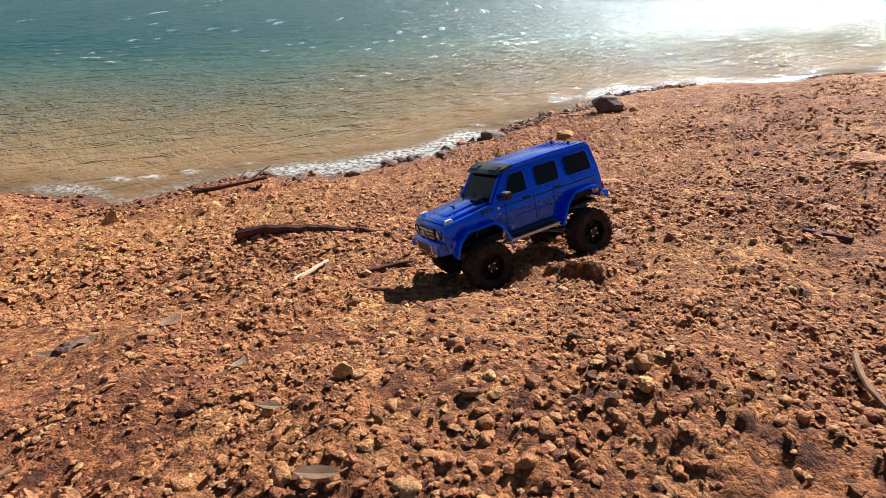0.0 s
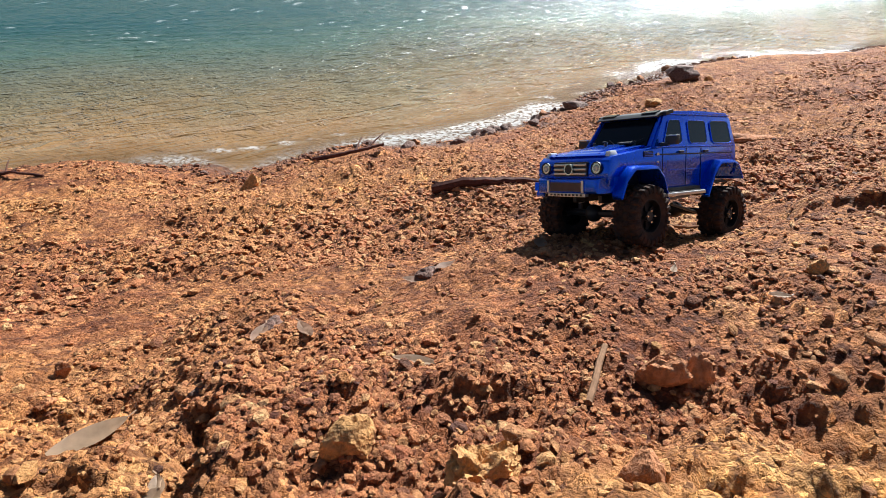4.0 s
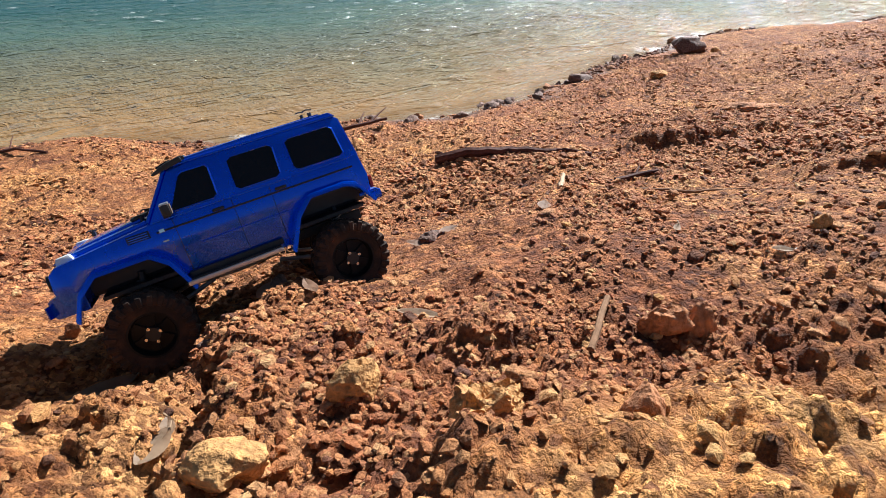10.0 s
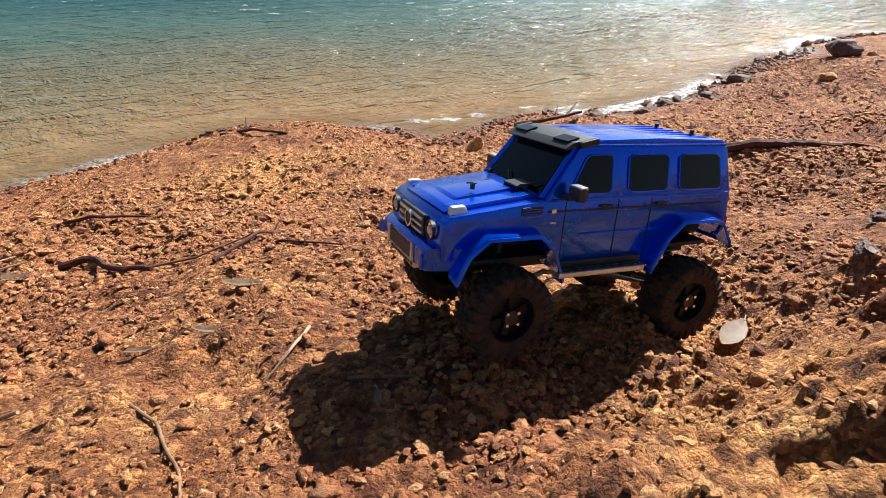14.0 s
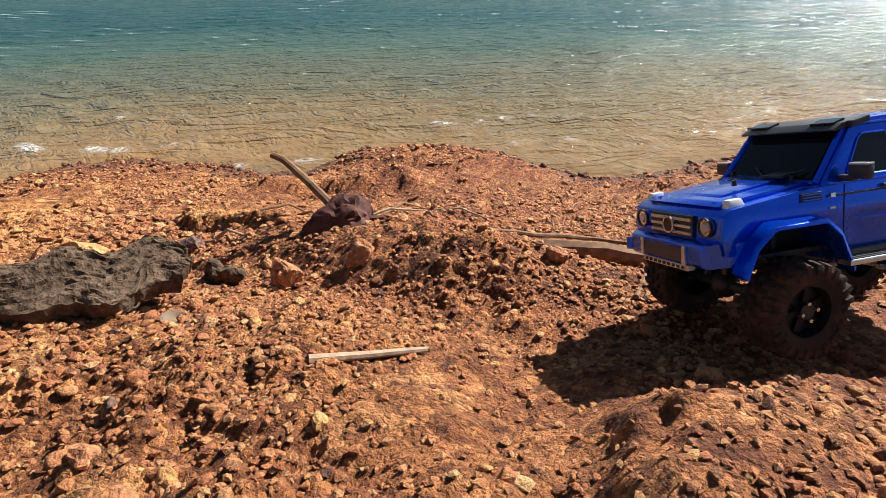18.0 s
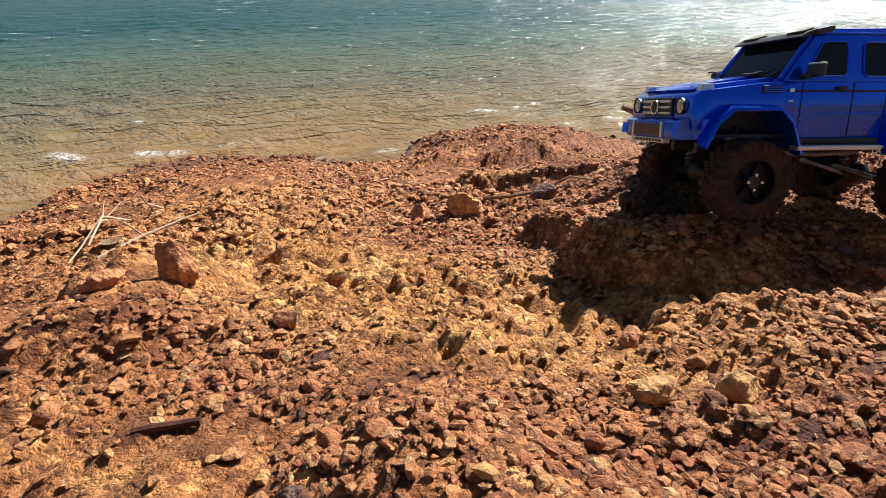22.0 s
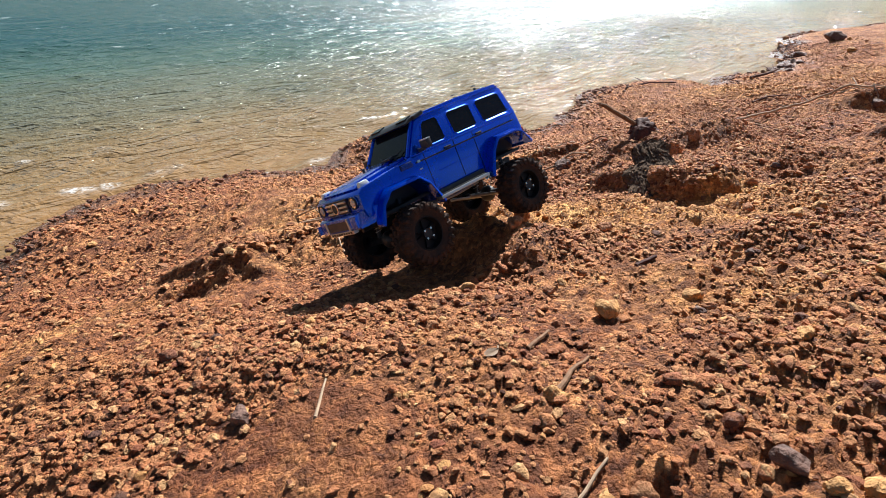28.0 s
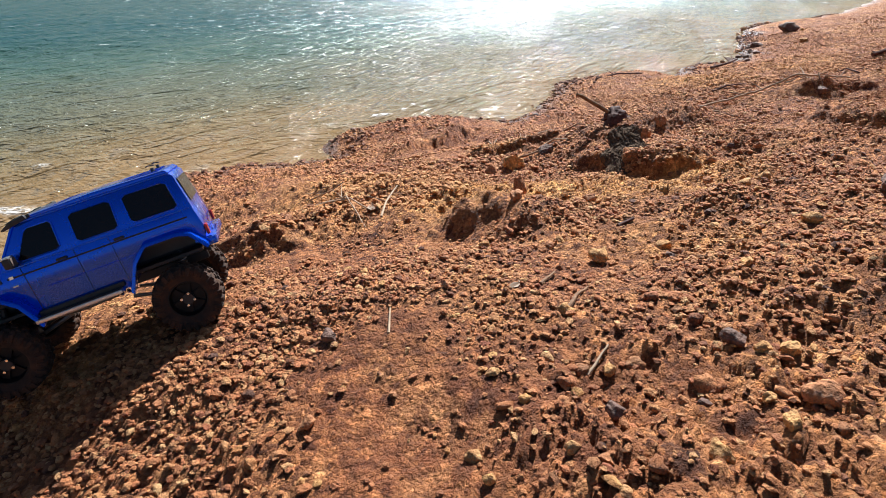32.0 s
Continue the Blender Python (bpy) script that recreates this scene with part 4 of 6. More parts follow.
def wheel(cx, s):
    bm = bmesh.new()
    disc(bm, pose(0, s * 0.004, 0, 90, 0, 0), 0.012, 0.034, 14)
    hub = part("wheel", bm, BLACK, car, "knobbly muddy tyre on a black rim", True, pose(cx, s * TRACK, HUB_Z))
    # one moulded carcass: tread blocks rise from it in staggered rows
    half = [(0.0695, 0.0015, 0), (0.0695, 0.0028, 1), (0.0693, 0.0108, 1), (0.0691, 0.012, 0), (0.0690, 0.0135, 0), (0.0688, 0.0145, 2), (0.0678, 0.0215, 2),
            (0.0660, 0.0268, 2), (0.0610, 0.0283, 3), (0.0545, 0.0282, 3), (0.0525, 0.0270, 0), (0.0470, 0.0270, 0), (0.0395, 0.0235, 0)]
    rows = [(r, -y, k, -1) for r, y, k in half[::-1]] + [(r, y, k, 1) for r, y, k in half]
    rng = random.Random(7)
    pitch, steps = 24, 10
    chip = [rng.uniform(0.75, 1.1) for _ in range(pitch * 4)]
    bm = bmesh.new()
    grid = []
    for i in range(pitch * steps):
        ring = []
        for r, y, k, side in rows:
            u = (i / steps + (0.5 if side > 0 else 0.0) + (0.3 if k == 1 else 0.0) + side * y * (14 if k == 1 else 6)) % 1.0
            cell = int(i / steps + (0.5 if side > 0 else 0.0)) % pitch
            h = 0.0046 * chip[(cell * 4 + k) % len(chip)] if k in (1, 2) and u < 0.56 else 0.0
            out = 0.0024 if k in (2, 3) and u < 0.5 and r < 0.067 else 0.0
            a = 2 * math.pi * i / (pitch * steps)
            ring.append(bm.verts.new(((r + h) * math.sin(a), y + side * out, (r + h) * math.cos(a))))
        grid.append(ring)
    for ra, rb in zip(grid, grid[1:] + grid[:1]):
        for j in range(len(rows) - 1):
            bm.faces.new((ra[j], ra[j + 1], rb[j + 1], rb[j]))
    bmesh.ops.recalc_face_normals(bm, faces=bm.faces)
    part("tyre", bm, RUBBER, hub, "chunky black tyre caked with red mud", True)
    bm = lathe(bmesh.new(), [(0.041, -0.024), (0.041, 0.024), (0.0375, 0.024), (0.034, 0.012), (0.034, -0.012), (0.0375, -0.024)], 32)
    disc(bm, pose(0, s * 0.006, 0, 90, 0, 0), 0.0345, 0.005, 28)
    for k in range(6):
        m = pose(0, s * 0.0105, 0, 0, 60 * k, 0)
        made = bmesh.ops.create_cube(bm, size=1)["verts"]
        for v in made:
            v.co = m @ Vector((v.co.x * (0.009 if v.co.z < 0 else 0.013), v.co.y * 0.005, v.co.z * 0.024 + 0.021))
    part("rim", bm, RIM, hub, "black six-spoke rim", True)
    for k in range(4):
        part("bolt", disc(bmesh.new(), pose(0.013 * math.cos(k * 1.57 + 0.6), s * 0.0235, 0.013 * math.sin(k * 1.57 + 0.6), 90, 0, 0), 0.0028, 0.004, 8), BRASS, hub)
    for ob in (hub, *hub.children):
        ob.data.transform(Matrix.Diagonal((0.92, 1, 0.92, 1)))
    return hub


axles = {cx: axle(cx) for cx in (FRONT, -AXLE)}
wheels = {(cx, s): wheel(cx, s) for cx in (FRONT, -AXLE) for s in (1, -1)}

# ---------------------------------------------------------------- driftwood, rocks and litter
WOOD_DARK = plain("dark_wet_wood", (0.085, 0.032, 0.022), 0.75, scale=45, vary=0.5, relief=0.8, dist=0.006, spec=0.2)
WOOD_PALE = plain("sun_bleached_wood", (0.40, 0.27, 0.165), 0.8, scale=60, vary=0.35, relief=0.6, dist=0.003)
WOOD_BROWN = plain("weathered_brown_wood", (0.22, 0.12, 0.065), 0.8, scale=55, vary=0.45, relief=0.7, dist=0.004, spec=0.2)
BARK = plain("charred_grey_bark", (0.10, 0.064, 0.041), 0.95, scale=70, vary=0.7, relief=1.0, dist=0.012, spec=0.08)
LEAF = plain("dry_grey_leaf", (0.36, 0.235, 0.14), 0.6, scale=45, vary=0.3, relief=0.3, dist=0.002)
LEAF_BROWN = plain("dry_brown_leaf", (0.30, 0.17, 0.10), 0.65, scale=45, vary=0.35, relief=0.3, dist=0.002)
ROCK_RED = plain("red_clay_rock", (0.42, 0.17, 0.066), 0.88, scale=85, vary=0.6, relief=1.0, dist=0.012)
ROCK_OCHRE = plain("ochre_clay_rock", (0.52, 0.26, 0.085), 0.88, scale=85, vary=0.5, relief=1.0, dist=0.012)
ROCK_DARK = plain("dark_iron_rock", (0.15, 0.075, 0.050), 0.8, scale=80, vary=0.6, relief=1.0, dist=0.010)


def stick(pts, r, mat, name, label, taper=0.5, lift=0.6, crook=0.25, seed=1, twigs=()):
    """A crooked stick laid along ground points (x, y, height over the ground)."""
    rg = random.Random(seed)
    ends = [Vector((x, y, ground_at(x, y) + h + r * lift)) for x, y, h in pts]
    way = []
    for a, b in zip(ends, ends[1:]):
        n = max(3, int((b - a).length / 0.035))
        for k in range(n):
            p = a.lerp(b, k / n)
            way.append(p + Vector((rg.uniform(-1, 1), rg.uniform(-1, 1), rg.uniform(-0.3, 0.6))) * min(r, 0.008) * crook * (1.7 if 0 < k else 0.5))
    way.append(ends[-1])
    bm = tube(bmesh.new(), [p - ends[0] for p in way], r, 8, taper)
    ob = thing(name, bm, mat, Matrix.Translation(ends[0]), label, "driftwood" if r > 0.012 else "stick")
    for f, ang, length in twigs:
        p = way[int(f * (len(way) - 1))] - ends[0]
        d = Vector((math.cos(radians(ang)), math.sin(radians(ang)), 0.25))
        tb = tube(bmesh.new(), [p, p + d * length * 0.5 + Vector((0, 0, 0.005)), p + d * length], r * 0.5, 6, 0.4)
        part("twig", tb, mat, ob, smooth=True)
    return ob


def leaf(x, y, length, width, turn, mat, label, curl=0.25, tip=(8, 6)):
    length, width = length * 0.8, width * 0.75
    bm = bmesh.new()
    n = 10
    rows = []
    for k in range(n + 1):
        u = k / n
        w = width * math.sin(math.pi * min(1, u * 0.96 + 0.03)) ** 0.8 * 0.5
        z = curl * length * (u - 0.5) ** 2
        rows.append([bm.verts.new((length * (u - 0.5), -w, z + 0.25 * w)), bm.verts.new((length * (u - 0.5), 0, z - 0.001)), bm.verts.new((length * (u - 0.5), w, z + 0.25 * w))])
    for a, b in zip(rows, rows[1:]):
        bm.faces.new((a[0], a[1], b[1], b[0]))
        bm.faces.new((a[1], a[2], b[2], b[1]))
    bmesh.ops.solidify(bm, geom=list(bm.faces), thickness=0.0012)
    tube(bm, [(length * 0.48, 0, curl * length * 0.22), (length * 0.62, 0.004, curl * length * 0.3)], 0.0012, 5)
    return thing("dry_leaf", bm, mat, pose(x, y, ground_at(x, y) + 0.008, *tip, turn), label, "leaf", "fallen leaves on the beach")


def rock(x, y, sx, sy, sz, turn, mat, name, label, category="rock", sink=0.3, seed=1, detail=4, rough=0.5):
    if category == "rock" and 0.03 > sz:
        sx, sy, sz = sx * 0.68, sy * 0.68, sz * 0.68
    bm = bmesh.new()
    bmesh.ops.create_icosphere(bm, subdivisions=detail, radius=1)
    rg = random.Random(seed)
    off = Vector((rg.uniform(0, 90), rg.uniform(0, 90), rg.uniform(0, 90)))
    cuts = [(Vector((rg.gauss(0, 1), rg.gauss(0, 1), rg.gauss(0, 0.8))).normalized(), rg.uniform(0.55, 0.85)) for _ in range(8)]
    for v in bm.verts:
        d = v.co.normalized()
        p = d * (1 + rough * noise.noise(d * 1.2 + off) + 0.35 * rough * noise.noise(d * 3.5 + off))
        for n, h in cuts:
            over = p.dot(n) - h
            if over > 0:
                p -= n * over * 0.8
        p += d * 0.10 * rough * noise.noise(d * 9 + off) + d * 0.07 * rough * noise.noise(d * 20 + off)
        v.co = Vector((p.x * sx, p.y * sy, p.z * sz))
    return thing(name, bm, mat, pose(x, y, ground_at(x, y) + sz * (1 - 2 * sink), 0, 0, turn), label, category)


# first stretch: log, far rocks, litter round the gully
stick([(-0.76, 2.06, 0.005), (-0.64, 2.03, 0.012), (-0.40, 2.04, 0.004), (-0.15, 2.00, 0.0)], 0.023, WOOD_DARK, "driftwood_log", "dark red-brown driftwood log lying on gravel", 0.45, 0.6, 0.45, 1, ((0.12, 150, 0.05), (0.8, -40, 0.09)))
rock(1.68, 5.35, 0.17, 0.12, 0.10, 10, ROCK_DARK, "boulder", "weathered brown boulder at the water's edge", "rock", 0.2, 3)
rock(1.92, 5.30, 0.05, 0.04, 0.035, 40, ROCK_OCHRE, "rock", "ochre rock beside the boulder", seed=4)
rock(1.12, 4.52, 0.10, 0.06, 0.035, 15, ROCK_OCHRE, "rock", "yellow clay rock near the water", seed=5)
rock(-1.76, 2.93, 0.055, 0.045, 0.05, 30, ROCK_OCHRE, "rock", "pale yellow stone at the wet edge", seed=6)
for k, (x, y, s) in enumerate(((-0.9, 3.75, 0.07), (-0.55, 3.85, 0.06), (-0.3, 4.1, 0.08), (0.1, 4.35, 0.07), (-1.25, 3.72, 0.05), (0.55, 4.8, 0.1))):
    rock(x, y, s, s * 0.7, s * 0.5, 30 * k, ROCK_DARK, "rock", "dark wet rock at the waterline", seed=20 + k, detail=3)
for k in range(34):
    rg = random.Random(500 + k)
    f = rg.random()
    i = rg.randint(5, 20)
    a, b = SHORE[i], SHORE[i + 1]
    x, y = a[0] + (b[0] - a[0]) * f + rg.uniform(-0.05, 0.15), a[1] + (b[1] - a[1]) * f - rg.uniform(0.02, 0.25)
    s = rg.uniform(0.02, 0.05)
    rock(x, y, s, s * 0.75, s * 0.55, rg.uniform(0, 180), (ROCK_DARK, ROCK_RED)[k % 2], "rock", "small wet rock along the waterline", seed=600 + k, detail=2, sink=0.35)
for k in range(30):
    rg = random.Random(900 + k)
    f, i = rg.random(), rg.randint(19, 24)
    a, b = SHORE[i], SHORE[i + 1]
    x, y = a[0] + (b[0] - a[0]) * f + rg.uniform(-0.05, 0.12), a[1] + (b[1] - a[1]) * f - rg.uniform(-0.02, 0.2)
    s = rg.uniform(0.031, 0.065)
    rock(x, y, s, s * 0.75, max(0.0301, s * 0.6), rg.uniform(0, 180), (ROCK_DARK, ROCK_RED, ROCK_DARK)[k % 3], "rock", "jagged wet rock along the waterline", seed=930 + k, detail=2, sink=0.35, rough=0.9)
rock(-0.50, 0.485, 0.040, 0.022, 0.0301, 4, ROCK_RED, "rock", "flat red-brown rock half buried in gravel", seed=7, sink=0.2)
rock(-0.45, 0.488, 0.026, 0.018, 0.0301, 20, ROCK_RED, "rock", "rough reddish rock half buried in gravel", seed=71, sink=0.2)
rock(-0.76, 0.285, 0.045, 0.036, 0.036, 20, ROCK_OCHRE, "rock", "blunt yellow clay rock on the ledge", seed=8, sink=0.44, rough=1.0, detail=5)
rock(-1.0, 0.245, 0.042, 0.034, 0.032, 0, ROCK_OCHRE, "rock", "round yellow stone by the gully", seed=11)
rock(-0.889, 0.358, 0.032, 0.026, 0.032, 30, ROCK_OCHRE, "rock", "blunt ochre stone by the gully", seed=101, sink=0.35)
rock(-0.612, 0.267, 0.024, 0.022, 0.0301, 70, ROCK_RED, "rock", "rough red-brown clod on the ochre ledge", seed=102, sink=0.4)
rock(-1.11, 0.50, 0.020, 0.016, 0.016, 50, ROCK_DARK, "rock", "black stone on the gully's edge", seed=12, sink=0.15)
rock(-1.47, 0.75, 0.024, 0.02, 0.022, 10, ROCK_RED, "rock", "brown stone on bare clay", seed=13, sink=0.15)
rock(-1.43, 0.64, 0.024, 0.014, 0.01, 30, ROCK_RED, "rock", "flat brown stone on bare clay", seed=14, sink=0.15)
rock(-0.14, 0.73, 0.026, 0.022, 0.022, 10, ROCK_OCHRE, "rock", "tan stone beside a wood chip", seed=15, sink=0.15)
rock(0.31, 0.63, 0.024, 0.018, 0.018, 60, ROCK_OCHRE, "rock", "round pale stone on clay", seed=16, sink=0.15)
rock(0.97, 1.35, 0.03, 0.024, 0.02, 60, ROCK_OCHRE, "rock", "round pale stone on clay", seed=17, sink=0.15)
rock(1.35, 1.75, 0.07, 0.04, 0.022, 10, ROCK_RED, "rock", "broad red clay clod", seed=18)
rock(1.9, 2.3, 0.13, 0.06, 0.03, 12, ROCK_RED, "rock", "broad red clay clod", seed=19)
rock(0.75, 2.55, 0.16, 0.06, 0.03, 8, ROCK_RED, "rock", "broad red clay clod", seed=191)
leaf(-1.34, 0.585, 0.15, 0.055, 48, LEAF, "large dry grey leaf lying in the gully")
leaf(-1.085, 0.32, 0.045, 0.022, 110, LEAF, "pale dry leaf caught on the gully's edge", 0.4)
leaf(-0.823, 0.56, 0.085, 0.026, -10, LEAF, "flat pale leaf on gravel", 0.1, (3, 3))
leaf(-0.14, 0.51, 0.075, 0.026, 5, LEAF_BROWN, "curled brown leaf on gravel")
leaf(-0.34, 0.82, 0.05, 0.018, 60, LEAF, "torn white leaf on clay", 0.5)
leaf(-0.24, 0.66, 0.05, 0.02, 0, LEAF, "thin pale leaf under a stone", 0.1)
leaf(-1.085, 0.29, 0.06, 0.035, 70, LEAF, "pale dry leaf by the gully", 0.3, (15, 0))
leaf(-0.55, 1.02, 0.07, 0.04, 70, LEAF_BROWN, "curled brown leaf on gravel", 0.3)
leaf(0.60, 1.6, 0.05, 0.03, 20, LEAF_BROWN, "brown leaf among stones", 0.3)
stick([(-0.40, 1.46, 0), (-0.34, 1.68, 0)], 0.009, WOOD_PALE, "stick", "short bleached stick lying on gravel", 0.7, seed=2)
stick([(-0.20, 1.56, 0), (-0.05, 1.60, 0)], 0.010, WOOD_DARK, "stick", "short dark stick on gravel", 0.6, seed=3, twigs=((0.5, 60, 0.05),))
stick([(-0.19, 1.38, 0), (-0.06, 1.32, 0), (0.07, 1.30, 0)], 0.006, WOOD_BROWN, "stick", "thin brown stick on gravel", 0.5, seed=4)
stick([(-0.61, 0.435, 0), (-0.555, 0.55, 0)], 0.005, WOOD_BROWN, "bark_strip", "splintered strip of brown bark", 0.9, 0.5, 0.12, 5)
stick([(1.08, 1.46, 0), (1.15, 1.36, 0)], 0.010, WOOD_DARK, "stick", "stub of dark wood on gravel", 0.8, seed=6)
stick([(0.72, 0.76, 0), (0.67, 0.66, 0.01), (0.66, 0.56, 0)], 0.006, WOOD_BROWN, "stick", "bent brown twig on clay", 0.5, seed=7)
for k, (x, y) in enumerate(((-0.83, 1.02), (-0.76, 1.06), (-1.08, 0.68), (-1.0, 0.66))):
    leaf(x, y, 0.07, 0.03, 40 * k, LEAF_BROWN, "dark sodden leaf on wet litter", 0.3)
rock(-0.80, 1.04, 0.05, 0.03, 0.022, 20, ROCK_DARK, "rock", "black clod among leaf litter", seed=24, sink=0.3)
rock(-1.07, 0.70, 0.05, 0.035, 0.026, 60, ROCK_DARK, "rock", "black clod among leaf litter", seed=25, sink=0.3)

# second stretch: stick litter on the crumbling bank
stick([(-3.78, 0.98, 0.01), (-3.50, 0.80, 0.03), (-3.30, 0.68, 0.045), (-3.14, 0.62, 0.04), (-2.96, 0.57, 0.02)], 0.0085, WOOD_PALE, "branch", "long weathered branch across a clay bank", 0.6, seed=31,
      crook=0.5, twigs=((0.45, 100, 0.10), (0.6, 200, 0.1), (0.7, 60, 0.12), (0.8, -20, 0.08)))
stick([(-3.35, 1.02, 0.01), (-3.13, 0.87, 0.025), (-2.93, 0.69, 0.02), (-2.79, 0.59, 0.0)], 0.007, WOOD_PALE, "branch", "bleached branch with a broken fork", 0.7, seed=32, crook=0.4, twigs=((0.1, 150, 0.12), (0.3, 40, 0.09)))
for k, pts in enumerate((((-3.27, 0.50, 0.0), (-3.25, 0.57, 0.03), (-3.18, 0.61, 0.03)), ((-3.30, 0.82, 0.03), (-3.16, 0.64, 0.05), (-3.08, 0.54, 0.02)), ((-3.36, 0.93, 0.01), (-3.43, 1.08, 0.03), (-3.35, 1.04, 0.03)),
                         ((-3.26, 1.00, 0.01), (-3.19, 1.04, 0.03), (-3.15, 1.13, 0.02)), ((-3.22, 0.80, 0.03), (-3.10, 0.92, 0.05), (-3.00, 1.00, 0.04)), ((-3.05, 0.60, 0.02), (-3.00, 0.66, 0.04), (-2.92, 0.62, 0.0)),
                         ((-3.20, 0.74, 0.03), (-3.16, 0.86, 0.05), (-3.10, 0.98, 0.05)), ((-3.40, 0.66, 0.01), (-3.30, 0.60, 0.03), (-3.22, 0.53, 0.0)))):
    stick(pts, 0.0042, (WOOD_PALE, WOOD_PALE, WOOD_BROWN)[k % 3], "stick", ("curved bleached twig tangled in a litter pile", "curved bleached twig tangled in a litter pile", "thin brown twig tangled in a litter pile")[k % 3], 0.55, seed=331 + k, crook=0.7)
for k, (x, y, l, t) in enumerate(((-3.24, 0.66, 0.09, 80), (-3.16, 0.70, 0.08, 30), (-3.10, 0.62, 0.08, 130), (-3.33, 0.58, 0.10, 10), (-3.20, 0.56, 0.07, 160), (-3.40, 0.72, 0.09, 50), (-3.05, 0.74, 0.07, -30))):
    leaf(x, y, l, l * 0.34, t, LEAF if k % 2 else LEAF_BROWN, "curled dry leaf in a pile of twigs", 0.5, (25, 15))
stick([(-2.94, 1.03, 0), (-2.86, 1.05, 0.012), (-2.77, 0.97, 0.008), (-2.62, 0.93, 0)], 0.012, WOOD_DARK, "driftwood_stick", "dark gnarled stick on gravel", 0.5, seed=35, crook=0.6)
stick([(-2.64, 0.95, 0), (-2.52, 0.97, 0), (-2.40, 1.05, 0.01)], 0.004, WOOD_BROWN, "stick", "thin brown twig on gravel", 0.6, seed=36)
stick([(-3.25, 1.45, 0), (-3.12, 1.45, 0.01), (-2.91, 1.46, 0)], 0.0075, WOOD_DARK, "stick", "thin dark stick on gravel", 0.5, seed=361)
stick([(-2.89, 1.15, 0), (-2.70, 1.08, 0)], 0.004, WOOD_BROWN, "stick", "thin straight twig on gravel", 0.6, seed=362)
stick([(-2.44, 0.90, 0), (-2.38, 1.05, 0.01), (-2.33, 1.24, 0)], 0.006, WOOD_DARK, "stick", "bent dark twig on gravel", 0.5, seed=363, twigs=((0.6, 80, 0.06),))
stick([(-2.30, 1.0, 0), (-2.14, 0.99, 0)], 0.0035, WOOD_DARK, "stick", "thin dark twig on gravel", 0.6, seed=364)
stick([(-2.49, 0.235, 0.008), (-2.497, 0.18, 0.004), (-2.49, 0.10, 0.0)], 0.0055, WOOD_PALE, "stick", "split end of a bleached stick", 1.0, seed=37)
stick([(-2.32, 0.33, 0), (-2.26, 0.29, 0.004), (-2.21, 0.225, 0.003), (-2.17, 0.18, 0), (-2.147, 0.14, 0.003), (-2.13, 0.06, 0)], 0.0028, WOOD_BROWN, "stick", "long thin root trailing over clay", 0.6, seed=38)
stick([(-2.10, 0.515, 0), (-2.11, 0.43, 0.006), (-2.14, 0.385, 0)], 0.003, WOOD_PALE, "stick", "thin bent twig on clay", 0.6, seed=381)
stick([(-2.535, 0.32, 0), (-2.48, 0.315, 0.003)], 0.004, WOOD_PALE, "stick", "short bleached twig on gravel", 0.7, seed=382)
stick([(-3.27, 1.76, 0), (-3.16, 1.86, 0)], 0.005, WOOD_PALE, "stick", "short bleached twig on gravel", 0.7, seed=383)
stick([(-1.60, 0.53, 0), (-1.53, 0.60, 0.004)], 0.005, WOOD_PALE, "stick", "thin pale stick on clay", 0.6, seed=39)
for k, (x, y, l, t) in enumerate(((-3.01, 0.95, 0.12, 5), (-2.30, 0.725, 0.10, 8), (-2.27, 0.50, 0.07, 5), (-2.42, 0.52, 0.06, 20), (-2.62, 0.42, 0.05, 60), (-1.95, 0.30, 0.05, 100))):
    leaf(x, y, l, l * 0.3, t, LEAF if k % 3 else LEAF_BROWN, "dry curled leaf on gravel")


def tyre_track(cx, cy, turn, length, width):
    """Tread marks pressed into soft clay."""
    u, v = np.meshgrid(np.linspace(-length / 2, length / 2, 130), np.linspace(-width / 2, width / 2, 34), indexing="ij")
    c, w = math.cos(radians(turn)), math.sin(radians(turn))
    x, y = cx + u * c - v * w, cy + u * w + v * c
    edge = np.clip(np.minimum(length / 2 - np.abs(u), width / 2 - np.abs(v)) / 0.018, 0, 1)
    bars = np.clip(1.6 * np.sin((u + 0.5 * np.abs(v)) * 2 * math.pi / 0.017), -1, 1)
    z, d = broad(x, y)
    z = z + 0.020 * lattice(x, y, 0.33, 11) + 0.013 * lattice(x, y, 0.12, 12) + 0.008 + 0.0016 * bars + 0.0015 * lattice(x, y, 0.02, 77) - 0.03 * (1 - edge) ** 2
    flat = np.full(x.shape, 0.5)
    ob = sheet("tyre_track", x, y, z, SOIL, {"ochre": ochre(x, y, d), "tone": flat, "wet": flat * 0})
    return tagged(ob, "ribbed tread mark pressed into red clay", "tyre track")


tyre_track(-3.02, 0.405, 18, 0.36, 0.11)
rock(-3.30, 0.47, 0.05, 0.03, 0.02, 10, ROCK_DARK, "clay_clod", "dark undercut clay clod", "clod", 0.3, 42, 4)
for k, (x, y) in enumerate(((-2.0, 0.35), (-2.9, 0.1), (-2.6, 0.55), (-3.6, 0.5), (-3.8, 0.9), (-1.9, 1.0), (-2.2, 1.5), (-3.0, 1.6), (-2.7, 2.1))):
    stick([(x, y, 0), (x + 0.10 * math.cos(k * 1.9), y + 0.10 * math.sin(k * 1.9), 0)], 0.0035, WOOD_PALE if k % 2 else WOOD_BROWN, "stick", "thin dry twig on gravel", 0.5, seed=50 + k)
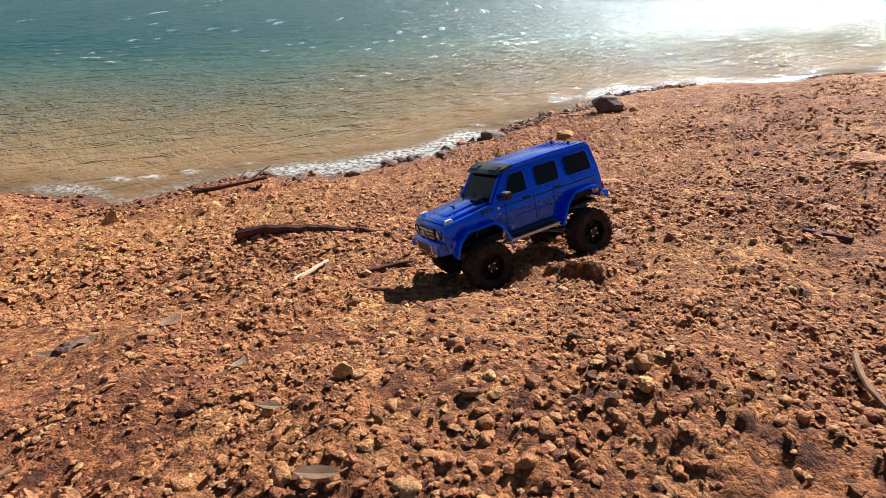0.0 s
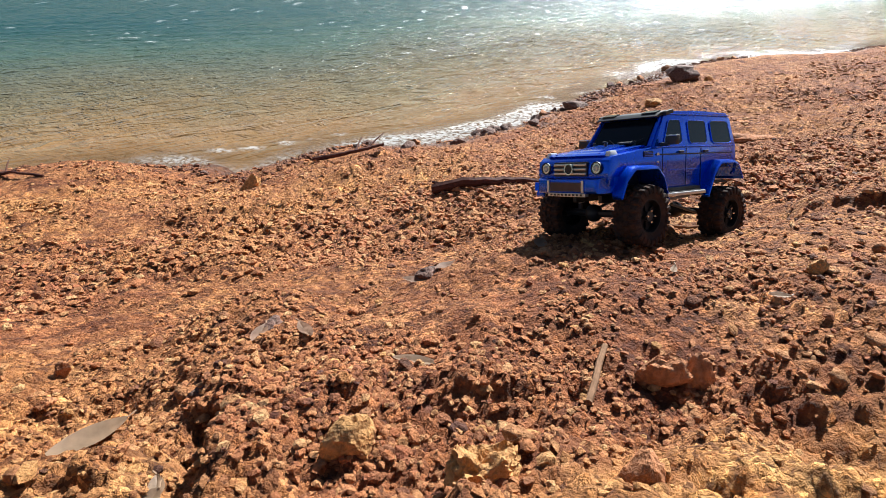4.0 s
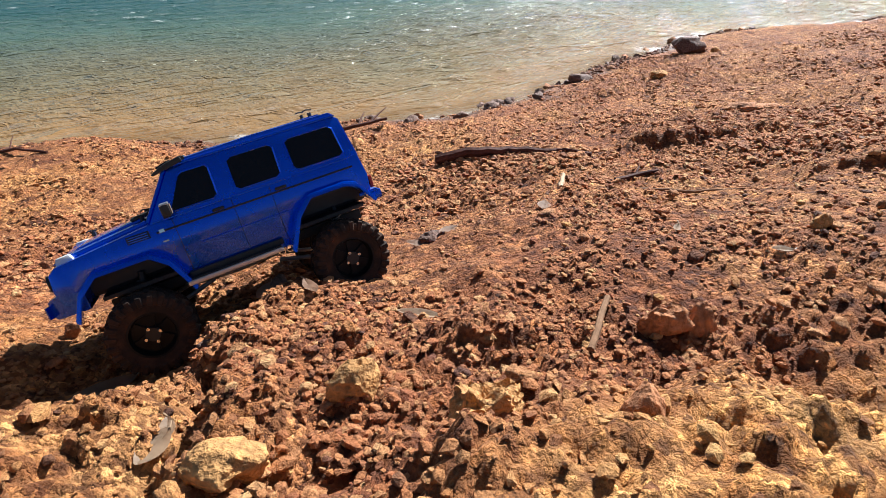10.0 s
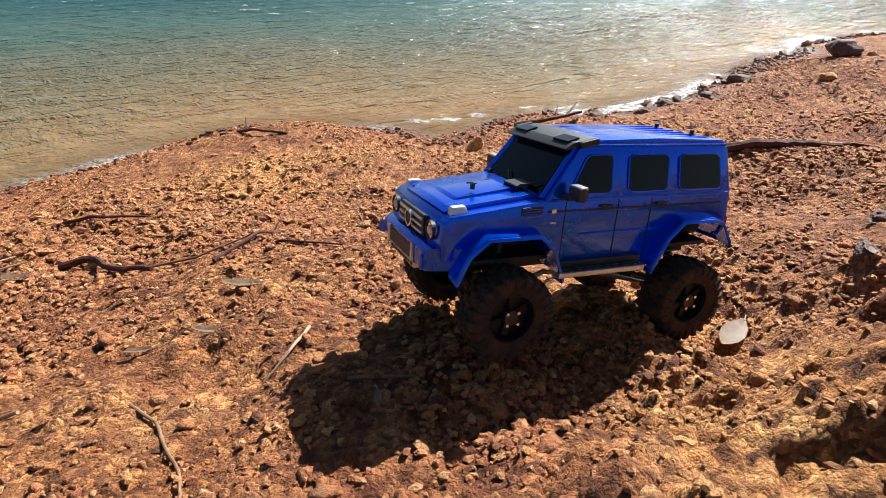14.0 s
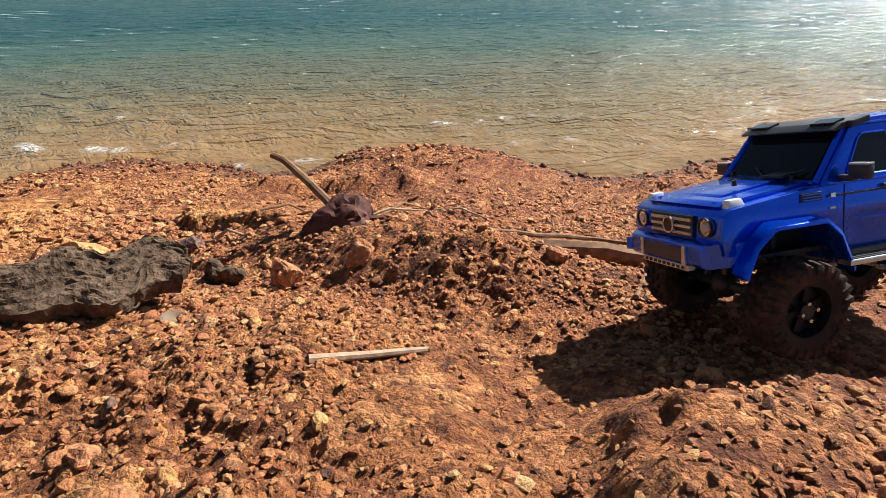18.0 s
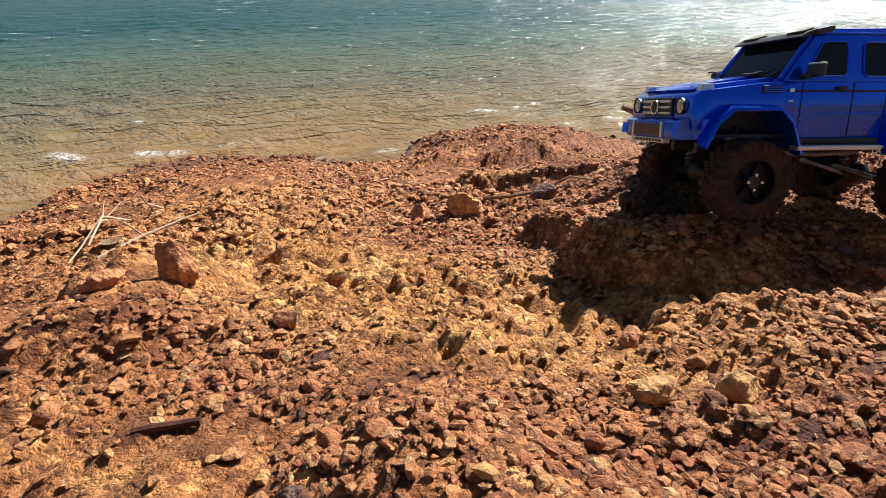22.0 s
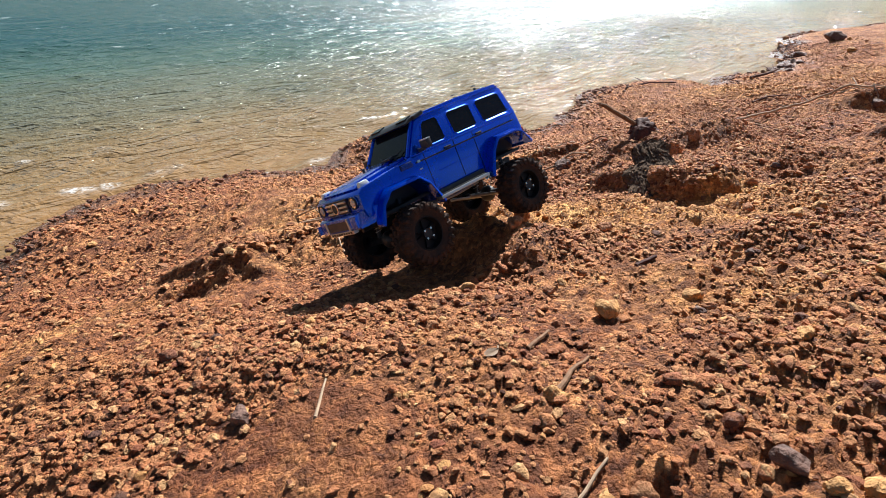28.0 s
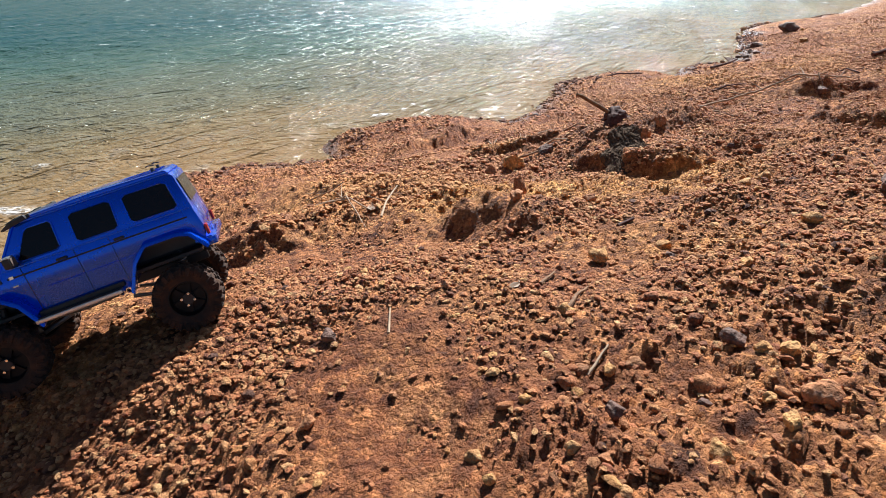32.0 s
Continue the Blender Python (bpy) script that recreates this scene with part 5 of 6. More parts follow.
stick([(-3.32, 3.05, 0), (-3.1, 3.0, 0.03), (-2.86, 2.9, 0)], 0.010, WOOD_DARK, "branch", "dark branch washed up at the waterline", 0.6, seed=60, twigs=((0.4, 110, 0.15),))

# third stretch: root, bark and pinnacle
root = rock(-5.094, 0.096, 0.09, 0.065, 0.05, 20, WOOD_DARK, "driftwood_root", "dark gnarled root with a stick rising from it", "driftwood", 0.2, 71, 4, 0.8)
part("root_stick", tube(bmesh.new(), [(-0.01, 0.005, 0.01), (-0.075, 0.055, 0.055), (-0.12, 0.088, 0.083), (-0.150, 0.104, 0.103), (-0.178, 0.112, 0.112)], 0.011, 9, 0.7), WOOD_BROWN, root, "greyish broken stick", True)
part("root_limb", tube(bmesh.new(), [(0.02, 0, -0.01), (0.09, 0.0, -0.005), (0.14, 0.02, -0.03)], 0.012, 8, 0.5), WOOD_DARK, root, smooth=True)


def bark_slab(lx, ly, thick, m, label):
    bm = bmesh.new()
    nx, ny = 60, 40
    top, low = {}, {}
    for i in range(nx):
        for j in range(ny):
            u, v = i / (nx - 1) - 0.5, j / (ny - 1) - 0.5
            edge = 1 + 0.18 * noise.noise(Vector((u * 5, v * 5, 3))) + 0.08 * noise.noise(Vector((u * 17, v * 17, 5)))
            fx = u * lx * edge * (1 - 0.5 * abs(v) ** 1.5)
            fy = v * ly * edge * (1 - 1.6 * abs(u) ** 2) + 0.03 * noise.noise(Vector((u * 4, 0, 9)))
            crack = min(abs(noise.noise(Vector((u * 9, v * 4, 11)))), abs(noise.noise(Vector((u * 5, v * 13, 21))))) * 5
            h = 0.014 * min(1, crack) * 0.22 + 0.005 * noise.noise(Vector((u * 6, v * 22, 1))) + 0.014 * noise.noise(Vector((u * 3, v * 3, 7))) + 0.006 * noise.noise(Vector((u * 20, v * 60, 5)))
            top[i, j] = bm.verts.new((fx, fy, h + thick * (1 - 2.5 * max(abs(u), abs(v)) ** 3)))
            low[i, j] = bm.verts.new((fx * 0.96, fy * 0.96, h - thick * 0.4))
    for i in range(nx - 1):
        for j in range(ny - 1):
            bm.faces.new((top[i, j], top[i + 1, j], top[i + 1, j + 1], top[i, j + 1]))
            bm.faces.new((low[i, j], low[i, j + 1], low[i + 1, j + 1], low[i + 1, j]))
    ring = [(i, 0) for i in range(nx)] + [(nx - 1, j) for j in range(1, ny)] + [(i, ny - 1) for i in range(nx - 2, -1, -1)] + [(0, j) for j in range(ny - 2, 0, -1)]
    for a, b in zip(ring, ring[1:] + ring[:1]):
        bm.faces.new((top[a], low[a], low[b], top[b]))
    bmesh.ops.recalc_face_normals(bm, faces=bm.faces)
    return thing("bark_slab", bm, BARK, m, label, "driftwood")


slab = bark_slab(0.30, 0.15, 0.026, pose(-5.255, -0.41, 0.738, 12, 6, 51), "charred grey slab of bark on a gravel mound")
rock(-5.085, -0.145, 0.036, 0.03, 0.038, 0, ROCK_RED, "rock", "red clay clod below the root", seed=74)
rock(-4.955, -0.075, 0.034, 0.026, 0.031, 40, ROCK_RED, "clay_clod", "dark red clod on the bank", "clod", 0.35, 771)
rock(-4.60, 0.05, 0.025, 0.02, 0.02, 10, ROCK_RED, "clay_clod", "dark red clod on the bank", "clod", 0.3, 77)
stick([(-4.66, 0.28, 0.02), (-4.52, 0.30, 0.02), (-4.40, 0.36, 0.0)], 0.026, WOOD_BROWN, "log_piece", "short brown log with a hollow end", 0.8, seed=78)
rock(-4.34, 0.42, 0.035, 0.035, 0.05, 0, ROCK_DARK, "stump", "black wooden knob among twigs", "driftwood", 0.2, 79)
stick([(-4.44, 0.0, 0), (-4.42, 0.16, 0.02), (-4.35, 0.30, 0.015), (-4.24, 0.32, 0)], 0.006, WOOD_BROWN, "stick", "long curved thin branch", 0.6, seed=80)
stick([(-4.78, 0.2, 0.03), (-4.58, 0.4, 0.05), (-4.28, 0.5, 0.02), (-4.1, 0.4, 0)], 0.007, WOOD_BROWN, "stick", "long curved thin branch", 0.6, seed=81, twigs=((0.5, 60, 0.12),))
for k, (x, y, a, l) in enumerate(((-5.35, 0.6, 50, 0.25), (-5.3, 0.7, 70, 0.2), (-5.2, 0.55, 20, 0.22), (-5.45, 0.75, 95, 0.16), (-5.05, 0.6, 130, 0.2), (-4.95, 0.45, 75, 0.18), (-5.15, 0.8, 5, 0.2), (-4.8, 0.5, 160, 0.2), (-5.3, 0.25, -20, 0.16), (-5.5, 0.1, -10, 0.14), (-5.4, 0.45, 15, 0.26), (-5.55, 0.55, -30, 0.22), (-5.35, 0.38, 120, 0.2), (-5.25, 0.48, 40, 0.24), (-5.6, 0.42, 60, 0.2), (-5.2, 0.35, 150, 0.22))):
    stick([(x, y, 0), (x + l * 0.5 * math.cos(radians(a)), y + l * 0.5 * math.sin(radians(a)), 0.03), (x + l * math.cos(radians(a)), y + l * math.sin(radians(a)), 0.0)], 0.0055, WOOD_PALE if k % 3 == 0 else WOOD_BROWN, "stick", "thin dry twig tangled behind the bank", 0.5, seed=90 + k)
rock(-5.5, 0.03, 0.05, 0.03, 0.03, 30, ROCK_DARK, "stump", "black knot of driftwood", "driftwood", 0.3, 82)
stick([(-4.83, -0.45, 0), (-4.71, -0.34, 0.003)], 0.007, WOOD_PALE, "stick", "flat sun-bleached wood chip", 0.6, seed=101)
rock(-6.065, -0.865, 0.027, 0.018, 0.040, 30, ROCK_RED, "rock", "upright red clay knob on the bank", "rock", 0.2, 117, 4, 0.6)
rock(-6.12, -0.95, 0.028, 0.02, 0.015, 60, ROCK_RED, "clay_clod", "clod on the edge of the bank", "clod", 0.3, 112)
for k, (x, y, s, m) in enumerate(((-5.92, -1.34, 0.034, ROCK_OCHRE), (-6.11, -1.36, 0.040, ROCK_OCHRE), (-6.12, -1.21, 0.022, ROCK_OCHRE), (-6.16, -1.23, 0.020, ROCK_RED), (-6.30, -1.16, 0.026, ROCK_OCHRE),
                                    (-5.73, -1.26, 0.018, ROCK_DARK), (-5.77, -1.33, 0.026, ROCK_OCHRE), (-6.03, -1.30, 0.018, ROCK_RED), (-6.00, -1.10, 0.020, ROCK_RED), (-5.87, -0.94, 0.030, ROCK_RED),
                                    (-5.44, -1.085, 0.036, ROCK_OCHRE), (-5.36, -1.075, 0.040, ROCK_OCHRE), (-5.95, -1.40, 0.020, ROCK_DARK), (-5.69, -1.50, 0.036, ROCK_OCHRE), (-5.93, -1.40, 0.024, ROCK_RED),
                                    (-5.95, -1.46, 0.022, ROCK_OCHRE), (-5.94, -1.59, 0.026, ROCK_OCHRE), (-6.48, -1.40, 0.016, ROCK_RED), (-6.13, -1.77, 0.030, ROCK_DARK), (-6.13, -1.82, 0.024, ROCK_OCHRE),
                                    (-6.09, -1.83, 0.026, ROCK_OCHRE), (-6.33, -1.74, 0.022, ROCK_OCHRE), (-6.38, -1.83, 0.026, ROCK_DARK), (-6.14, -1.93, 0.042, ROCK_RED), (-6.26, -1.86, 0.018, ROCK_DARK),
                                    (-6.20, -1.90, 0.018, ROCK_OCHRE), (-6.23, -1.96, 0.024, ROCK_OCHRE), (-6.32, -1.95, 0.026, ROCK_OCHRE), (-6.44, -1.90, 0.020, ROCK_RED), (-6.57, -1.85, 0.016, ROCK_OCHRE),
                                    (-6.78, -1.65, 0.022, ROCK_RED), (-6.72, -1.45, 0.022, ROCK_OCHRE), (-4.75, -0.55, 0.02, ROCK_OCHRE), (-5.1, -0.75, 0.022, ROCK_RED), (-5.05, -0.6, 0.018, ROCK_RED),
                                    (-7.72, 0.80, 0.05, ROCK_RED), (-7.55, 0.55, 0.035, ROCK_OCHRE), (-7.45, 0.95, 0.04, ROCK_OCHRE))):
    rock(x, y, s, s * 0.72, s * 0.62, 37 * k, m, "rock", {id(ROCK_OCHRE): "rounded ochre stone on the gravel bed", id(ROCK_RED): "rough red-brown stone on the gravel bed", id(ROCK_DARK): "dark ironstone on the gravel bed"}[id(m)], seed=120 + k, detail=3, sink=0.22)
stick([(-5.93, -1.175, 0), (-5.87, -1.155, 0.002)], 0.005, WOOD_DARK, "wood_flake", "splintered dark wood flake on gravel", 0.8, seed=131)
for k, pts in enumerate((((-6.62, -0.25, 0.0), (-6.53, -0.45, 0.05), (-6.50, -0.63, 0.0)), ((-6.60, -0.36, 0.0), (-6.52, -0.47, 0.04), (-6.47, -0.58, 0.02)), ((-6.44, -0.60, 0.0), (-6.40, -0.50, 0.02), (-6.33, -0.38, 0.05)), ((-6.63, -0.05, 0.0), (-6.56, -0.25, 0.05), (-6.52, -0.32, 0.08)))):
    stick(pts, 0.004 if k != 2 else 0.005, WOOD_PALE, "stick", "pale forked twig on gravel", 0.5, seed=140 + k, twigs=((0.5, 80 + 40 * k, 0.08),))
leaf(-6.46, -0.53, 0.07, 0.035, 70, LEAF, "pale curled leaf beside a twig", 0.5)
stick([(-6.30, -1.56, 0), (-6.26, -1.52, 0.003), (-6.215, -1.49, 0)], 0.005, WOOD_BROWN, "wood_splinter", "grey splinter of driftwood", 0.4, seed=151)
stick([(-6.29, -1.435, 0), (-6.23, -1.385, 0.002)], 0.004, WOOD_BROWN, "stick", "thin brown twig on gravel", 0.6, seed=152)
stick([(-6.62, -1.50, 0), (-6.60, -1.43, 0.003)], 0.0025, WOOD_PALE, "stick", "thin pale twig on gravel", 0.6, seed=153)
stick([(-6.36, -1.73, 0), (-6.30, -1.69, 0.002)], 0.003, WOOD_PALE, "stick", "thin pale twig on gravel", 0.6, seed=154)
leaf(-6.36, -1.46, 0.04, 0.02, 30, LEAF, "small pale leaf on gravel", 0.2)
stick([(-1.50, 3.42, 0), (-1.3, 3.4, 0.04), (-1.05, 3.5, 0.03)], 0.016, WOOD_DARK, "branch", "dark branch washed up at the waterline", 0.6, seed=160, twigs=((0.6, 80, 0.16), (0.8, 60, 0.2)))
rock(-4.22, -0.52, 0.03, 0.022, 0.018, 65, ROCK_RED, "clay_clod", "red clay clod on a shaded ledge", "clod", 0.3, 161, 4)
rock(-5.46, -1.50, 0.05, 0.035, 0.03, 20, ROCK_DARK, "rock", "flat dark rock propped on gravel", "rock", 0.25, 162, 4)
rock(-5.73, -0.085, 0.055, 0.045, 0.04, 30, ROCK_OCHRE, "rock", "blocky ochre rock on bare clay", seed=171)
rock(-5.84, -0.125, 0.035, 0.03, 0.03, 70, ROCK_RED, "rock", "red rock beside an ochre one", seed=172, sink=0.25)
stick([(-5.72, 0.06, 0.0), (-5.6, 0.02, 0.02), (-5.45, 0.06, 0.01)], 0.006, WOOD_BROWN, "stick", "curved brown branch below a clay lip", 0.6, seed=173)
for k, (x, y, r) in enumerate(((-4.96, -0.67, 0.034), (-5.12, -0.86, 0.026), (-5.43, -0.93, 0.030), (-5.02, -0.59, 0.024), (-5.21, -0.70, 0.024), (-4.99, -0.75, 0.022), (-4.86, -0.71, 0.026), (-6.72, -1.45, 0.030), (-6.59, -1.33, 0.026), (-6.31, -1.57, 0.026), (-6.99, -1.21, 0.026))):
    rock(x, y, r, r * 0.75, r * 0.62, 41 * k, (ROCK_RED, ROCK_OCHRE, ROCK_RED, ROCK_DARK)[k % 4], "rock", ("rough red clay lump on gravel", "rough ochre clay lump on gravel", "rough red clay lump on gravel", "dark ironstone lump on gravel")[k % 4], seed=180 + k, detail=3, sink=0.3)
rock(-5.235, -0.165, 0.045, 0.03, 0.032, 10, BARK, "root_piece", "black knotted root piece on gravel", "driftwood", 0.3, 191, 4, 0.9)
leaf(-5.11, -0.40, 0.05, 0.035, 60, LEAF, "pale dry leaf below a bark slab", 0.4, (30, 10))
leaf(-5.36, -0.40, 0.04, 0.03, 20, LEAF, "pale dry leaf beside a bark slab", 0.4, (20, 10))

# ---------------------------------------------------------------- gravel
def lump(seed, detail, flat=0.7, rough=0.35, base=-9.0):
    """Vertices and triangles of one worn stone of about unit radius."""
    bm = bmesh.new()
    bmesh.ops.create_icosphere(bm, subdivisions=detail, radius=1)
    rng = random.Random(seed)
    off = Vector((rng.uniform(0, 90), rng.uniform(0, 90), rng.uniform(0, 90)))
    cuts = [(Vector((rng.gauss(0, 1), rng.gauss(0, 1), rng.gauss(0, 1))).normalized(), rng.uniform(0.55, 0.9)) for _ in range(6)]
    sx, sy = rng.uniform(0.85, 1.35), rng.uniform(0.75, 1.05)
    for v in bm.verts:
        d = v.co.normalized()
        r = 1 + rough * noise.noise(d * 1.3 + off) + 0.4 * rough * noise.noise(d * 3.1 + off)
        p = d * r
        for n, h in cuts:
            over = p.dot(n) - h
            if over > 0:
                p -= n * over * 0.85
        v.co = Vector((p.x * sx, p.y * sy, p.z * flat))
    buried = [f for f in bm.faces if f.calc_center_median().z < base]
    bmesh.ops.delete(bm, geom=buried, context="FACES")
    bm.verts.index_update()
    co = np.array([v.co[:] for v in bm.verts], np.float32)
    tri = np.array([[v.index for v in f.verts] for f in bm.faces], np.int32)
    bm.free()
    return co, tri


def hull(seed, points, flat=0.7):
    """One angular chip: the hull of a few points on a squashed ball."""
    rng = random.Random(seed)
    bm = bmesh.new()
    sx, sy = rng.uniform(0.9, 1.35), rng.uniform(0.7, 1.0)
    for k in range(points):
        z, a = 1 - 2 * (k + 0.5) / points, k * 2.399963
        d = Vector((math.sqrt(1 - z * z) * math.cos(a), math.sqrt(1 - z * z) * math.sin(a), z))
        d = (d + Vector((rng.gauss(0, 0.22), rng.gauss(0, 0.22), rng.gauss(0, 0.22)))).normalized() * rng.uniform(0.85, 1.08)
        bm.verts.new((d.x * sx, d.y * sy, d.z * flat))
    bmesh.ops.convex_hull(bm, input=bm.verts)
    bmesh.ops.delete(bm, geom=[v for v in bm.verts if not v.link_faces], context="VERTS")
    bmesh.ops.triangulate(bm, faces=bm.faces)
    bmesh.ops.recalc_face_normals(bm, faces=bm.faces)
    bm.verts.index_update()
    co = np.array([v.co[:] for v in bm.verts], np.float32)
    tri = np.array([[v.index for v in f.verts] for f in bm.faces], np.int32)
    bm.free()
    return co, tri


def spun(n, rng, tip=0.2):
    """Random turns: any heading, a limited tip."""
    a = rng.rand(n) * 2 * np.pi
    b, c = rng.randn(n) * tip, rng.randn(n) * tip
    ca, sa, cb, sb, cc, sc = np.cos(a), np.sin(a), np.cos(b), np.sin(b), np.cos(c), np.sin(c)
    z, o = np.zeros(n), np.ones(n)
    rz = np.stack([ca, -sa, z, sa, ca, z, z, z, o], -1).reshape(n, 3, 3)
    rx = np.stack([o, z, z, z, cb, -sb, z, sb, cb], -1).reshape(n, 3, 3)
    ry = np.stack([cc, z, sc, z, o, z, -sc, z, cc], -1).reshape(n, 3, 3)
    return rz @ rx @ ry


def strewn(name, places, sizes, shapes, mat, rng, label, sink=0.25, smooth=True):
    """Many stones as one mesh lying on the ground."""
    z = ground_height(places[:, 0], places[:, 1])[0]
    kind = rng.randint(0, len(shapes), len(places))
    cos, tris, base = [], [], 0
    for k, (co, tri) in enumerate(shapes):
        pick = np.where(kind == k)[0]
        if not len(pick):
            continue
        m = spun(len(pick), rng) * sizes[pick][:, None, None]
        v = np.einsum("nij,vj->nvi", m, co)
        v[..., 0] += places[pick, 0][:, None]
        v[..., 1] += places[pick, 1][:, None]
        v[..., 2] += (z[pick] + sizes[pick] * (0.62 - sink * 1.6))[:, None]
        cos.append(v.reshape(-1, 3))
        tris.append((tri[None] + base + (np.arange(len(pick)) * len(co))[:, None, None]).reshape(-1, 3))
        base += len(pick) * len(co)
    co, tri = np.concatenate(cos).astype(np.float32), np.concatenate(tris).astype(np.int32)
    me = bpy.data.meshes.new(name)
    me.vertices.add(len(co))
    me.vertices.foreach_set("co", co.ravel())
    me.loops.add(tri.size)
    me.loops.foreach_set("vertex_index", tri.ravel())
    me.polygons.add(len(tri))
    me.polygons.foreach_set("loop_start", np.arange(0, tri.size, 3, dtype=np.int32))
    me.polygons.foreach_set("use_smooth", np.full(len(tri), smooth))
    me.update()
    me.validate()
    at = me.attributes.new("ochre", "FLOAT", "POINT")
    at.data.foreach_set("value", ochre(co[:, 0], co[:, 1], 0).astype(np.float32))
    me.materials.append(mat)
    return tagged(new(name, me), label, "gravel", kind="stuff")


def cover(n, rng, lo, hi, spread, patchy=0.8, seed=71, beyond=-9.0):
    """n places on the dry beach, thicker along the strip beside the water's edge that is walked."""
    out = []
    have = 0
    while have < n:
        p = np.stack([rng.uniform(lo[0], hi[0], n * 3), rng.uniform(lo[1], hi[1], n * 3)], -1)
        d = np.full(len(p), 1e9)
        for (ax, ay), (bx, by) in zip(STROLL[:-1], STROLL[1:]):
            t = np.clip(((p[:, 0] - ax) * (bx - ax) + (p[:, 1] - ay) * (by - ay)) / ((bx - ax) ** 2 + (by - ay) ** 2), 0, 1)
            d = np.minimum(d, np.hypot(p[:, 0] - ax - t * (bx - ax), p[:, 1] - ay - t * (by - ay)))
        keep = rng.rand(len(p)) < 1 / (1 + (d / spread) ** 2)
        keep &= rng.rand(len(p)) < np.clip(0.6 + patchy * (lattice(p[:, 0], p[:, 1], 0.45, seed) + 0.6 * lattice(p[:, 0], p[:, 1], 0.15, seed + 1)), 0.06, 1)
        keep &= rng.rand(len(p)) < (1 - 0.65 * ochre(p[:, 0], p[:, 1], 0) * (spread < 2)) * (1 - bare(p[:, 0], p[:, 1]))
        p = p[keep]
        p = p[(shore_distance(p[:, 0], p[:, 1]) > 0.02) & (p[:, 1] - strip(p[:, 0]) > np.where(p[:, 0] > -4.2, -0.5, -1.1)) & (p[:, 1] - strip(p[:, 0]) > beyond)]
        out.append(p)
        have += len(p)
    return np.concatenate(out)[:n]


rng = np.random.RandomState(12)
chips = [hull(300 + k, 9, 0.46) for k in range(24)]
nuggets = [hull(200 + k, 14, 0.46) for k in range(30)]
cobbles = [lump(240 + k, 2, 0.6, 0.7, -0.3) for k in range(20)]


def graded(n, lo, hi, power=2.2):
    """Sizes with many small ones and few large."""
    return lo + (hi - lo) * rng.rand(n) ** power


p = cover(62000, rng, (-8.4, -2.6), (1.6, 2.6), 0.7, 0.9)
strewn("fine_gravel", p, graded(len(p), 0.0028, 0.0082, 1.8), chips, GRAVEL, rng, "small red and ochre ironstone gravel covering the clay", 0.17, False)
p = cover(24000, rng, (-8.4, -2.6), (2.0, 2.8), 0.75, 1.0, 81)
strewn("coarse_gravel", p, graded(len(p), 0.0045, 0.0115, 2.6), nuggets, GRAVEL, rng, "rough red-brown ironstone pebbles", 0.17, False)
p = cover(1800, rng, (-8.4, -2.6), (3.0, 4.2), 0.9, 0.9, 91)
strewn("ochre_gravel", p, graded(len(p), 0.005, 0.013), nuggets, OCHRE_STONE, rng, "pale ochre clay pebbles", 0.2, False)
p = cover(2000, rng, (-8.4, -2.6), (3.4, 4.6), 1.0, 0.9, 95)
strewn("dark_gravel", p, graded(len(p), 0.005, 0.0125), nuggets, DARK_STONE, rng, "dark brown ironstone pebbles", 0.2, False)
p = cover(26000, rng, (-9.5, -0.6), (5.0, 5.5), 2.2, 0.6, 85, 0.75)
strewn("beach_gravel", p, graded(len(p), 0.006, 0.021, 2.2), chips, GRAVEL, rng, "loose red-brown gravel towards the water", 0.2, False)
p = cover(1300, rng, (-8.4, -2.6), (3.0, 4.2), 0.8, 0.9, 97)
strewn("cobble_gravel", p, graded(len(p), 0.009, 0.0165, 2.2), cobbles, GRAVEL, rng, "worn red-brown ironstone lumps", 0.28)
p = cover(3200, rng, (-7.4, -2.4), (-5.2, -1.2), 0.8, 0.6, 93)
strewn("pebble_bed", p, graded(len(p), 0.004, 0.0105, 2.0), nuggets, GRAVEL, rng, "thick bed of rounded red-brown pebbles", 0.2, False)

# dark wet gravel along the water's edge
p = np.stack([rng.uniform(-9, 6, 150000), rng.uniform(-1, 9, 150000)], -1)
d = shore_distance(p[:, 0], p[:, 1])
p = p[(rng.rand(len(p)) < np.exp(-((d - 0.08) / 0.16) ** 2)) & (rng.rand(len(p)) < np.clip(0.5 + 1.2 * lattice(p[:, 0], p[:, 1], 0.5, 87), 0.05, 1))][:7000]
strewn("shore_gravel", p, graded(len(p), 0.006, 0.028, 2.5), nuggets, DARK_STONE, rng, "dark wet gravel along the water's edge", 0.15, False)

# larger stones one by one
STONES = []
for k in range(16):
    co, tri = lump(400 + k, 3, 0.68, 0.5)
    me = bpy.data.meshes.new("stone")
    me.from_pydata([tuple(c) for c in co], [], [tuple(t) for t in tri])
    me.polygons.foreach_set("use_smooth", [True] * len(me.polygons))
    me.materials.append((GRAVEL, OCHRE_STONE, DARK_STONE, GRAVEL)[k % 4])
    STONES.append(me)
p = cover(260, rng, (-7.6, -2.4), (1.4, 2.0), 0.7, 0.6, 99)
r = graded(len(p), 0.009, 0.0155)
for (x, y), size in zip(p, r):
    ob = new("stone", STONES[rng.randint(0, 16)])
    ob.parent = ground
    ob.matrix_basis = Matrix.LocRotScale((x, y, ground_at(x, y) + size * 0.18), Euler((rng.randn() * 0.3, rng.randn() * 0.3, rng.rand() * 6.3)), (size, size, size))

